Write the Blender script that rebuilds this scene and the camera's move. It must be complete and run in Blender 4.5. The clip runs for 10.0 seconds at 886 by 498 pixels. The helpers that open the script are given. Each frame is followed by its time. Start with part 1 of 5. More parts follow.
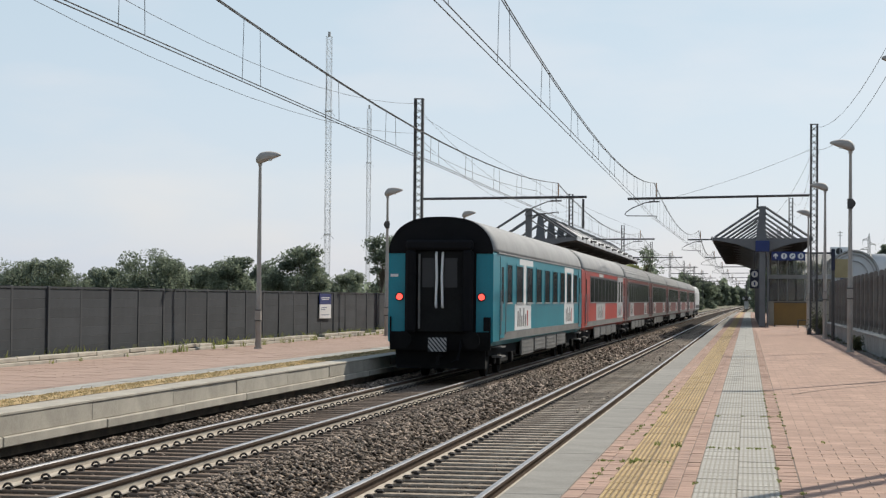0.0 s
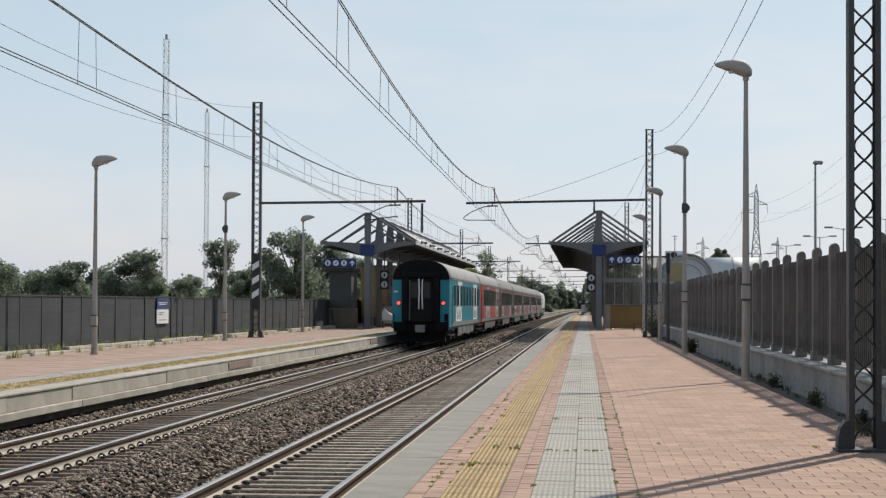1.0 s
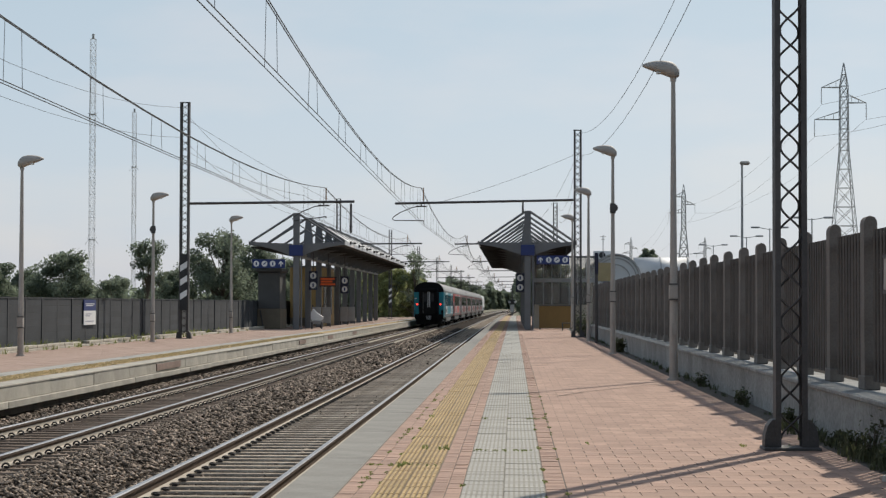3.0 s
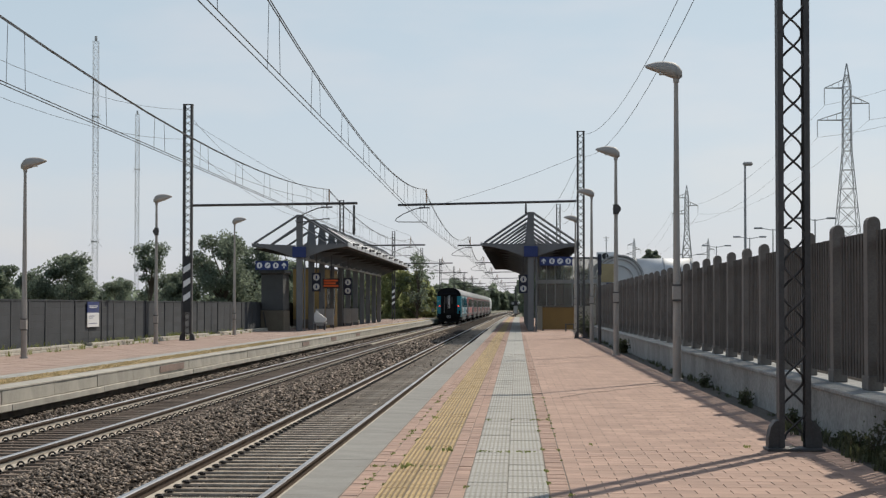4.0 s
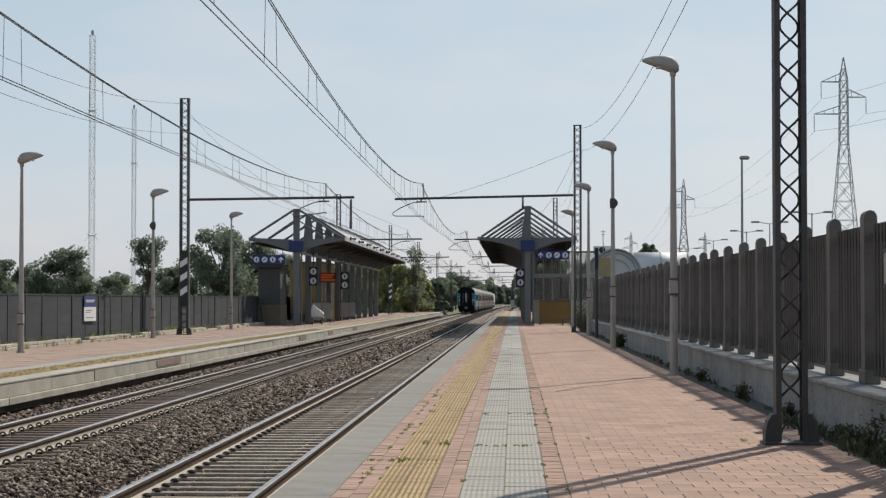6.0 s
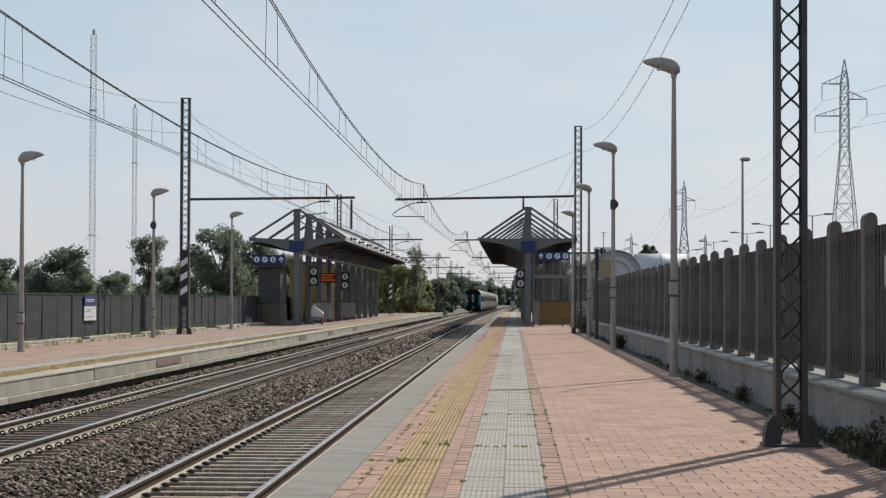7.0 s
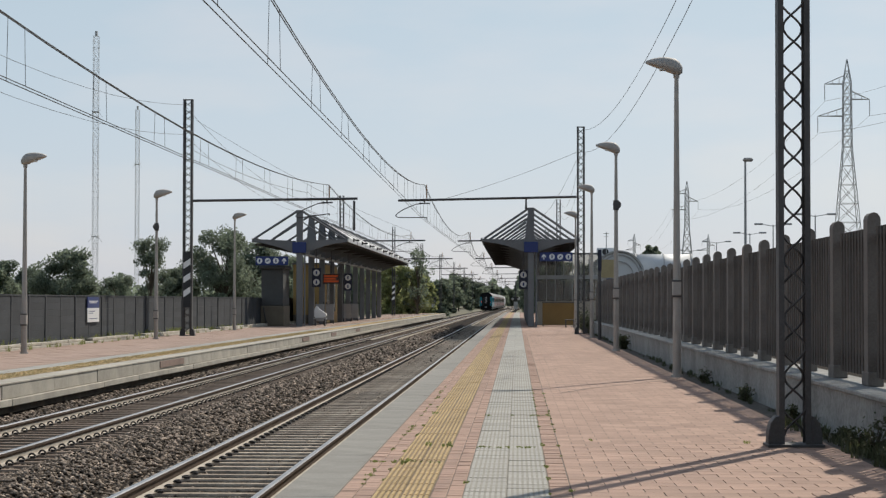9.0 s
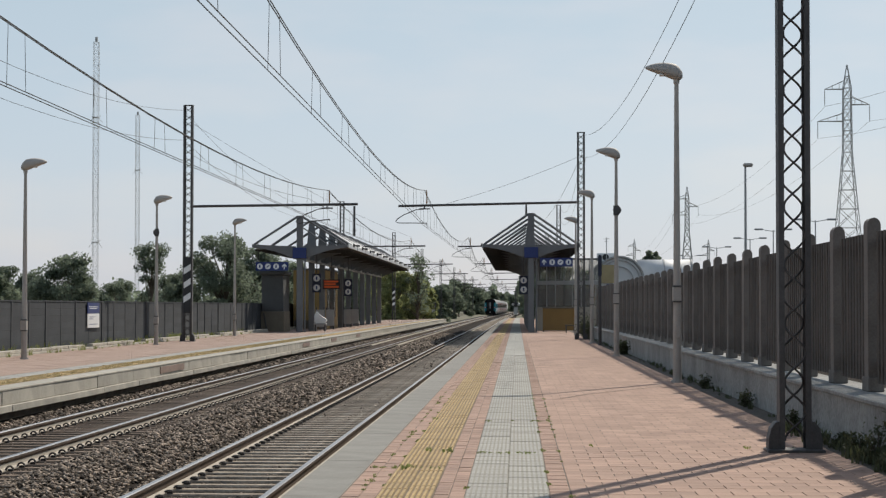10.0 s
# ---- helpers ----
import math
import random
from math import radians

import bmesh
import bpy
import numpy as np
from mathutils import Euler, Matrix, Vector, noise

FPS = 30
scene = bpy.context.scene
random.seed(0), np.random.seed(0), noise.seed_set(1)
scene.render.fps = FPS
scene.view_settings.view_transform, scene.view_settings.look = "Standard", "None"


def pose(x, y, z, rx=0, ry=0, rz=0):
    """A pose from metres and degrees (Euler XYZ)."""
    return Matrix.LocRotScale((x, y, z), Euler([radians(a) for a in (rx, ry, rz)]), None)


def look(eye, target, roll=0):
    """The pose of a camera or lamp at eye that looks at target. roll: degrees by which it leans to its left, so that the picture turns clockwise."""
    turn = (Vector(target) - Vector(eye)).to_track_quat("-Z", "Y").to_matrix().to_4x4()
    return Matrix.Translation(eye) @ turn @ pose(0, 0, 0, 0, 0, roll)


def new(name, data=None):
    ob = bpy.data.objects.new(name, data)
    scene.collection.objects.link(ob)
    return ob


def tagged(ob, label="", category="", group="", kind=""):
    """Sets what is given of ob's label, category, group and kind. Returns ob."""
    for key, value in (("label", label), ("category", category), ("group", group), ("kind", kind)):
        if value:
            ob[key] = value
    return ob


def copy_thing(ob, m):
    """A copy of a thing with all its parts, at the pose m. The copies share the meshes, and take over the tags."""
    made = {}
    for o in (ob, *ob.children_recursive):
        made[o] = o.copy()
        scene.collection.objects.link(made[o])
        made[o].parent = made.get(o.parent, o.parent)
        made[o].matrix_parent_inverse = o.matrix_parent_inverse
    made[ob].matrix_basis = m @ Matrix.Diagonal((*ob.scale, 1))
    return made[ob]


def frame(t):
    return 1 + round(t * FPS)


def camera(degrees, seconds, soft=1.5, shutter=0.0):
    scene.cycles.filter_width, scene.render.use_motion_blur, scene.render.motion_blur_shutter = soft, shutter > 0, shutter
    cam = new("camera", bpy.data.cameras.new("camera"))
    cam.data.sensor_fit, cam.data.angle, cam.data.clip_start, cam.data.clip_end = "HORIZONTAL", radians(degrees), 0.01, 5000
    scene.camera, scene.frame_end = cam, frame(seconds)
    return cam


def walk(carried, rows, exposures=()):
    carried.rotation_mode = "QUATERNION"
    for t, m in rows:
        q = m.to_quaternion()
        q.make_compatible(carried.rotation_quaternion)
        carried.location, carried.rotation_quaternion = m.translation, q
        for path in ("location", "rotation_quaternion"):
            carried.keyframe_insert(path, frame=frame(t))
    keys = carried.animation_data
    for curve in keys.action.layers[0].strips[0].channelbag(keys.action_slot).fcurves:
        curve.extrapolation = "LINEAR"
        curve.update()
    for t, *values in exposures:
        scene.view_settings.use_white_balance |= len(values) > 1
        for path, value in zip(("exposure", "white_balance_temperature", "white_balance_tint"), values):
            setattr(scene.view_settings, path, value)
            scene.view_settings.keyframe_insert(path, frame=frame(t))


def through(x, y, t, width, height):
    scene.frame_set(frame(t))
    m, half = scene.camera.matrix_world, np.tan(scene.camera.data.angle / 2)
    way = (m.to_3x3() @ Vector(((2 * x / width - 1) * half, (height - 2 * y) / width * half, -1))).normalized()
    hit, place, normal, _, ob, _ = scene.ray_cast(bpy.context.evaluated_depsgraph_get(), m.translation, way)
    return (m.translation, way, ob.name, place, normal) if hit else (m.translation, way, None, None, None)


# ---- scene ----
cam = camera(26.081, 10.0, soft=1.3)
walk(cam, [
    (0, pose(0, 0, 1.505, 91.499, -0.490, 9.051)),
    (0.5, pose(0, 0, 1.505, 92.105, -0.281, 6.330)),
    (1, pose(0, 0, 1.505, 91.657, -0.276, 4.237)),
    (1.5, pose(0, 0, 1.505, 91.435, -0.071, 3.106)),
    (2, pose(0, 0, 1.505, 91.345, -0.236, 2.611)),
    (2.5, pose(0, 0, 1.505, 91.580, -0.175, 2.103)),
    (4, pose(0, 0, 1.505, 91.718, -0.019, 2.210)),
    (4.5, pose(0, 0, 1.505, 91.565, 0.000, 2.215)),
    (5, pose(0, 0, 1.505, 91.658, -0.144, 2.098)),
    (5.5, pose(0, 0, 1.505, 91.533, 0.044, 2.120)),
    (7, pose(0, 0, 1.505, 91.557, -0.191, 2.124)),
    (7.5, pose(0, 0, 1.505, 91.545, -0.334, 2.149)),
    (8, pose(0, 0, 1.505, 91.513, -0.340, 2.183)),
    (8.5, pose(0, 0, 1.505, 91.600, -0.276, 2.133)),
    (9, pose(0, 0, 1.505, 91.585, -0.076, 2.212)),
    (9.5, pose(0, 0, 1.505, 91.636, -0.052, 1.985)),
    (10, pose(0, 0, 1.505, 91.749, -0.046, 2.218)),
], exposures=[(0, 0.10), (0.5, 0.14), (1.0, 0.03), (1.5, -0.05), (2.5, -0.10), (10, -0.10)])

# ---- light ----
SUN_AZ, SUN_EL = 27.0, 42.0      # degrees right of the track's direction, above the horizon
world = bpy.data.worlds.new("sky")
scene.world = world
world.use_nodes = True
wn = world.node_tree.nodes
sky = wn.new("ShaderNodeTexSky")
sky.sky_type, sky.sun_disc = "NISHITA", False
sky.sun_elevation, sky.sun_rotation = radians(SUN_EL), radians(SUN_AZ)
sky.air_density, sky.dust_density, sky.ozone_density = 1.0, 1.2, 2.0
wl = world.node_tree.links
# summer haze: pale towards the horizon, blue above, with faint thin cloud
geo_n, sep = wn.new("ShaderNodeTexCoord"), wn.new("ShaderNodeSeparateXYZ")
wl.new(geo_n.outputs["Generated"], sep.inputs[0])
haze = wn.new("ShaderNodeValToRGB")
for pos, col in ((0.16, (5.7, 6.8, 7.6)), (0.45, (3.4, 4.6, 5.9))):
    haze.color_ramp.elements.new(pos).color = (*col, 1)
haze.color_ramp.elements[0].color = (6.35, 7.1, 8.6, 1)
haze.color_ramp.elements[-1].color = (2.0, 2.9, 4.3, 1)
wl.new(sep.outputs["Z"], haze.inputs["Fac"])
cloud, squash = wn.new("ShaderNodeTexNoise"), wn.new("ShaderNodeMapping")
squash.inputs["Scale"].default_value = (6.0, 6.0, 20.0)
cloud.inputs["Scale"].default_value, cloud.inputs["Detail"].default_value, cloud.inputs["Roughness"].default_value = 1.0, 5, 0.5
wl.new(geo_n.outputs["Generated"], squash.inputs[0])
wl.new(squash.outputs[0], cloud.inputs["Vector"])
cramp = wn.new("ShaderNodeMapRange")
cramp.inputs["From Min"].default_value, cramp.inputs["From Max"].default_value = 0.47, 0.72
cramp.inputs["To Max"].default_value = 0.6
wl.new(cloud.outputs["Fac"], cramp.inputs["Value"])
thin = wn.new("ShaderNodeMix")
thin.data_type = "RGBA"
wl.new(cramp.outputs[0], thin.inputs["Factor"])
wl.new(haze.outputs["Color"], thin.inputs["A"])
thin.inputs["B"].default_value = (8.0, 7.75, 7.95, 1)
airmix = wn.new("ShaderNodeMix")
airmix.data_type = "RGBA"
airmix.inputs["Factor"].default_value = 0.72
wl.new(sky.outputs[0], airmix.inputs["A"])
wl.new(thin.outputs["Result"], airmix.inputs["B"])
wl.new(airmix.outputs["Result"], wn["Background"].inputs["Color"])
wn["Background"].inputs["Strength"].default_value = 0.10
sun = new("sun", bpy.data.lights.new("sun", "SUN"))
sun.data.energy, sun.data.angle, sun.data.color = 4.25, radians(0.6), (1.0, 0.93, 0.82)
sd = Vector((math.sin(radians(SUN_AZ)) * math.cos(radians(SUN_EL)), math.cos(radians(SUN_AZ)) * math.cos(radians(SUN_EL)), math.sin(radians(SUN_EL))))
sun.matrix_basis = look(sd * 60, (0, 0, 0))


# ---- materials ----
def mat(name, c1, c2=None, rough=0.7, metal=0.0, scale=8.0, fine=90.0, bump=0.15, jitter=0.0, emit=None, island=0.0, spec=0.5):
    """Two-scale procedural surface: broad stains and fine grain, both in colour and relief."""
    m = bpy.data.materials.new(name)
    m.use_nodes = True
    n, l = m.node_tree.nodes, m.node_tree.links
    b = n["Principled BSDF"]
    c2 = c2 or tuple(v * 0.8 for v in c1)
    tc = n.new("ShaderNodeTexCoord")
    big, small = n.new("ShaderNodeTexNoise"), n.new("ShaderNodeTexNoise")
    big.inputs["Scale"].default_value, small.inputs["Scale"].default_value = scale, fine
    big.inputs["Detail"].default_value, small.inputs["Detail"].default_value = 6, 4
    big.inputs["Roughness"].default_value = 0.65
    for t in (big, small):
        l.new(tc.outputs["Object"], t.inputs["Vector"])
    add = n.new("ShaderNodeMix")
    add.inputs["Factor"].default_value = 0.4
    l.new(big.outputs["Fac"], add.inputs["A"])
    l.new(small.outputs["Fac"], add.inputs["B"])
    ramp = n.new("ShaderNodeValToRGB")
    ramp.color_ramp.elements[0].position, ramp.color_ramp.elements[1].position = 0.36, 0.66
    ramp.color_ramp.elements[0].color, ramp.color_ramp.elements[1].color = (*c2, 1), (*c1, 1)
    l.new(add.outputs["Result"], ramp.inputs["Fac"])
    col = ramp.outputs["Color"]
    if jitter or island:
        hsv = n.new("ShaderNodeHueSaturation")
        src = n.new("ShaderNodeObjectInfo") if jitter else n.new("ShaderNodeNewGeometry")
        rnd = src.outputs["Random"] if jitter else src.outputs["Random Per Island"]
        mr = n.new("ShaderNodeMapRange")
        amt = jitter or island
        mr.inputs["To Min"].default_value, mr.inputs["To Max"].default_value = 1 - amt, 1 + amt
        l.new(rnd, mr.inputs["Value"])
        l.new(mr.outputs["Result"], hsv.inputs["Value"])
        l.new(col, hsv.inputs["Color"])
        col = hsv.outputs["Color"]
    l.new(col, b.inputs["Base Color"])
    b.inputs["Roughness"].default_value, b.inputs["Metallic"].default_value = rough, metal
    b.inputs["Specular IOR Level"].default_value = spec
    if bump:
        bp = n.new("ShaderNodeBump")
        bp.inputs["Strength"].default_value, bp.inputs["Distance"].default_value = bump, 0.02
        l.new(add.outputs["Result"], bp.inputs["Height"])
        l.new(bp.outputs["Normal"], b.inputs["Normal"])
    if emit:
        b.inputs["Emission Color"].default_value, b.inputs["Emission Strength"].default_value = (*emit[:3], 1), emit[3]
    return m


def glass(name, tint, rough=0.05):
    m = bpy.data.materials.new(name)
    m.use_nodes = True
    b = m.node_tree.nodes["Principled BSDF"]
    b.inputs["Base Color"].default_value = (*tint, 1)
    b.inputs["Roughness"].default_value = rough
    b.inputs["Specular IOR Level"].default_value = 0.45
    return m


M_EARTH = mat("dry_earth", (0.19, 0.155, 0.10), (0.10, 0.105, 0.055), 0.95, scale=0.3, fine=6)
# ballast bed near-black: the shade between the stones is put into its colour
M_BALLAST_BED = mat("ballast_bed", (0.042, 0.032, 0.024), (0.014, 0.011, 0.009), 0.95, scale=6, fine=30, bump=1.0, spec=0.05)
M_STONE = mat("ballast_stone", (0.43, 0.345, 0.27), (0.05, 0.037, 0.028), 0.9, scale=14, fine=60, island=0.9, spec=0.1)
M_SLEEPER = mat("sleeper_concrete", (0.52, 0.43, 0.33), (0.20, 0.158, 0.12), 0.9, scale=5, fine=60, jitter=0.22, spec=0.12)
M_SLEEPER_RUST = mat("rust_dusted_sleeper", (0.27, 0.205, 0.155), (0.12, 0.088, 0.065), 0.9, scale=4, fine=60, jitter=0.25, spec=0.12)
M_RAIL = mat("rusty_shaded_rail_side", (0.125, 0.085, 0.06), (0.065, 0.043, 0.03), 0.8, scale=2, fine=40, spec=0.2)
M_RAILTOP = mat("polished_rail_head", (0.42, 0.40, 0.39), (0.30, 0.285, 0.27), 0.38, 1.0, scale=1, fine=30, bump=0.02)
M_RAILFOOT = mat("sandy_rail_web", (0.54, 0.49, 0.41), (0.37, 0.32, 0.26), 0.85, scale=2, fine=40, spec=0.2)
M_CLIP = mat("rail_clip", (0.035, 0.03, 0.028), None, 0.6, 0.3, scale=5, fine=60)
M_CONC = mat("platform_concrete", (0.50, 0.455, 0.375), (0.30, 0.27, 0.22), 0.85, scale=1.1, fine=50, jitter=0.09)
M_EDGE = mat("platform_edge_stone", (0.30, 0.282, 0.245), (0.19, 0.18, 0.158), 0.88, scale=1.6, fine=45, jitter=0.08, bump=0.3, spec=0.3)
M_REDPAVE = mat("red_paver", (0.445, 0.285, 0.205), (0.31, 0.193, 0.14), 0.88, scale=1.6, fine=70, jitter=0.16)
M_REDFAR = mat("red_paving", (0.445, 0.285, 0.205), (0.31, 0.193, 0.14), 0.88, scale=1.2, fine=25, island=0.13)
M_YELPAVE = mat("yellow_tactile_paver", (0.50, 0.335, 0.138), (0.35, 0.245, 0.108), 0.85, scale=2.0, fine=70, jitter=0.12)
M_GREYPAVE = mat("grey_slab", (0.44, 0.418, 0.365), (0.32, 0.303, 0.262), 0.85, scale=2.0, fine=70, jitter=0.09)
M_JOINT = mat("sandy_joint", (0.24, 0.185, 0.14), (0.10, 0.08, 0.06), 0.95, scale=2.2, fine=50)
M_WALL = mat("rendered_wall", (0.37, 0.365, 0.34), (0.15, 0.147, 0.135), 0.9, scale=0.7, fine=22)
M_FENCE = mat("brown_fence_slat", (0.092, 0.077, 0.064), (0.055, 0.046, 0.038), 0.85, scale=2, fine=40, jitter=0.12)
M_POST = mat("fence_post_concrete", (0.205, 0.18, 0.157), (0.12, 0.105, 0.09), 0.85, scale=2, fine=40, jitter=0.12)
M_PANEL = mat("dark_fence_panel", (0.044, 0.049, 0.054), (0.026, 0.029, 0.033), 0.8, scale=1.0, fine=30, jitter=0.14, spec=0.3)
M_PANELPOST = mat("fence_slim_post", (0.062, 0.065, 0.068), (0.04, 0.042, 0.045), 0.8, scale=1, fine=30, spec=0.3)
M_STEEL = mat("dark_mast_steel", (0.095, 0.09, 0.087), (0.055, 0.052, 0.05), 0.65, 0.2, scale=3, fine=60)
M_GALV = mat("galvanised_steel", (0.42, 0.42, 0.41), (0.32, 0.32, 0.31), 0.6, 0.2, scale=2, fine=60)
M_POLE = mat("weathered_lamp_pole", (0.44, 0.40, 0.355), (0.32, 0.29, 0.255), 0.65, 0.1, scale=1.5, fine=60)
M_WIRE = mat("contact_wire", (0.07, 0.065, 0.06), None, 0.6, 0.4, scale=5, fine=50)
M_SHELTER = mat("grey_shelter_steel", (0.175, 0.175, 0.175), (0.125, 0.125, 0.125), 0.6, 0.1, scale=1, fine=40)
M_ROOF = mat("pale_roof_sheet", (0.62, 0.62, 0.61), (0.48, 0.48, 0.47), 0.6, 0.1, scale=0.8, fine=30)
# soffit colour carries the canopy's shade: darkened for the weak bounce light below
M_SOFFIT = mat("shade_dark_soffit", (0.05, 0.043, 0.038), None, 0.8, scale=1, fine=30)
M_BLUE = mat("blue_sign", (0.012, 0.03, 0.15), (0.01, 0.025, 0.12), 0.5, scale=2, fine=50, bump=0.02)
M_WHITE = mat("white_paint", (0.78, 0.78, 0.76), (0.66, 0.66, 0.64), 0.5, scale=2, fine=50, bump=0.03)
M_BLACK = mat("black_paint", (0.02, 0.02, 0.021), (0.012, 0.012, 0.013), 0.5, scale=3, fine=50, bump=0.05)
M_TEAL = mat("teal_coach_paint", (0.006, 0.25, 0.315), (0.004, 0.19, 0.245), 0.35, scale=0.7, fine=20, bump=0.02, spec=0.4)
M_COACHPANEL = mat("dusty_white_film", (0.46, 0.46, 0.45), (0.33, 0.33, 0.32), 0.6, scale=0.7, fine=20, bump=0.01)
M_BAND = mat("tinted_band", (0.030, 0.025, 0.022), (0.020, 0.017, 0.015), 0.35, scale=0.7, fine=20, bump=0.01)
M_RED = mat("red_coach_paint", (0.46, 0.045, 0.025), (0.34, 0.035, 0.022), 0.45, scale=0.7, fine=20, bump=0.02, spec=0.3)
M_REDDUSTY = mat("dusty_red_coach_paint", (0.20, 0.04, 0.034), (0.16, 0.10, 0.088), 0.6, scale=0.9, fine=20, bump=0.02, spec=0.2)
M_COACHROOF = mat("grey_coach_roof", (0.33, 0.33, 0.325), (0.24, 0.24, 0.235), 0.75, scale=0.6, fine=20, bump=0.05, spec=0.3)
M_SKIRT = mat("dusty_grey_skirt", (0.19, 0.183, 0.17), (0.10, 0.095, 0.086), 0.75, scale=1, fine=25)
# running gear near-black: the shade beneath the train is part of this colour
M_UNDER = mat("shade_black_underframe", (0.014, 0.013, 0.012), (0.007, 0.007, 0.007), 0.95, scale=2, fine=30, spec=0.15)
M_RUBBER = mat("black_gangway_rubber", (0.010, 0.010, 0.011), (0.006, 0.006, 0.007), 0.9, scale=2, fine=40, spec=0.2)
M_WINDOW = glass("dark_coach_window", (0.012, 0.014, 0.015), 0.12)
M_TAIL = mat("red_tail_light", (0.6, 0.04, 0.03), None, 0.3, emit=(1.0, 0.07, 0.05, 2.2), bump=0)
def leaf_mat(name, c1, c2, through, island):
    """Leaf surface that lets some light through."""
    m = mat(name, c1, c2, 0.7, scale=0.5, fine=4, island=island, bump=0)
    n, l = m.node_tree.nodes, m.node_tree.links
    tr, mx = n.new("ShaderNodeBsdfTranslucent"), n.new("ShaderNodeMixShader")
    src = n["Principled BSDF"].inputs["Base Color"].links[0].from_socket
    l.new(src, tr.inputs["Color"])
    mx.inputs["Fac"].default_value = through
    l.new(n["Principled BSDF"].outputs[0], mx.inputs[1])
    l.new(tr.outputs[0], mx.inputs[2])
    l.new(mx.outputs[0], n["Material Output"].inputs["Surface"])
    return m


# tree leaves lightened and greyed, which puts distance haze into their colour
M_LEAF = leaf_mat("haze_pale_tree_leaf", (0.235, 0.275, 0.195), (0.14, 0.168, 0.12), 0.62, 0.3)
M_LEAF2 = leaf_mat("pale_shrub_leaf", (0.36, 0.38, 0.17), (0.22, 0.24, 0.105), 0.6, 0.3)
M_BARK = mat("bark", (0.12, 0.095, 0.07), (0.07, 0.055, 0.04), 0.9, scale=3, fine=30)
M_GRASS = leaf_mat("grass_tuft", (0.30, 0.32, 0.11), (0.17, 0.20, 0.065), 0.5, 0.3)
M_WEED = leaf_mat("dark_weed", (0.115, 0.125, 0.06), (0.06, 0.068, 0.034), 0.4, 0.4)
# far platform's red, with the pale sheen of the grazing view in its colour
M_REDLEFT = mat("grazing_pale_red_paving", (0.41, 0.285, 0.22), (0.33, 0.225, 0.172), 0.9, scale=0.5, fine=14, island=0.05)
M_YELDIRT = mat("dirty_groove", (0.27, 0.195, 0.10), (0.17, 0.125, 0.07), 0.9, scale=2.0, fine=70)
# verge earth darkened for its litter and for the shade lying on it
M_VERGE = mat("littered_shaded_verge", (0.15, 0.125, 0.095), (0.06, 0.05, 0.038), 0.95, scale=6, fine=40, bump=0.8)
M_DRYGRASS = leaf_mat("dry_grass", (0.50, 0.40, 0.22), (0.31, 0.26, 0.13), 0.35, 0.25)


# ---- mesh helpers ----
def part(name, bm, material, parent=None, label=""):
    me = bpy.data.meshes.new(name)
    bm.normal_update()
    bm.to_mesh(me)
    bm.free()
    me.materials.append(material)
    ob = new(name, me)
    ob.parent = parent
    return tagged(ob, label)


def thing(name, x, y, z, label, category, group="", kind="", rz=0.0):
    ob = new(name)
    ob.matrix_basis = pose(x, y, z, 0, 0, rz)
    return tagged(ob, label, category, group, kind)


def box(bm, x0, x1, y0, y1, z0, z1, bevel=0.0):
    vs = bmesh.ops.create_cube(bm, size=1.0)["verts"]
    for v in vs:
        v.co = Vector(((x0 + x1) / 2 + v.co.x * (x1 - x0), (y0 + y1) / 2 + v.co.y * (y1 - y0), (z0 + z1) / 2 + v.co.z * (z1 - z0)))
    if bevel:
        es = list({e for v in vs for e in v.link_edges})
        bmesh.ops.bevel(bm, geom=es, offset=bevel, segments=1, affect="EDGES", profile=0.5)
    return bm


def boxes(*args, bevel=0.0):
    bm = bmesh.new()
    for a in args:
        box(bm, *a, bevel=bevel)
    return bm


def tube(bm, a, b, r0, r1=None, seg=8, cap=True):
    a, b = Vector(a), Vector(b)
    r1 = r0 if r1 is None else r1
    q = (b - a).to_track_quat("Z", "Y")
    rings = []
    for p, r in ((a, r0), (b, r1)):
        rings.append([bm.verts.new(p + q @ Vector((r * math.cos(2 * math.pi * i / seg), r * math.sin(2 * math.pi * i / seg), 0))) for i in range(seg)])
    for i in range(seg):
        bm.faces.new((rings[0][i], rings[0][(i + 1) % seg], rings[1][(i + 1) % seg], rings[1][i]))
    if cap:
        bm.faces.new(rings[0][::-1])
        bm.faces.new(rings[1])
    return bm


def beam(bm, a, b, w, h=None):
    """A square bar from a to b."""
    return tube(bm, a, b, (w if h is None else (w + h) / 2) * 0.7071, seg=4)


def poly(bm, pts, seg_r, seg=5):
    """One continuous round bar through the points."""
    pts = [Vector(p) for p in pts]
    rings, q = [], None
    for i, p in enumerate(pts):
        d = (pts[min(i + 1, len(pts) - 1)] - pts[max(i - 1, 0)]).normalized()
        q = d.to_track_quat("Z", "Y") if q is None else (q @ Vector((0, 0, 1))).rotation_difference(d) @ q
        rings.append([bm.verts.new(p + q @ Vector((seg_r * math.cos(2 * math.pi * k / seg), seg_r * math.sin(2 * math.pi * k / seg), 0))) for k in range(seg)])
    for r0, r1 in zip(rings, rings[1:]):
        for k in range(seg):
            bm.faces.new((r0[k], r0[(k + 1) % seg], r1[(k + 1) % seg], r1[k]))
    return bm


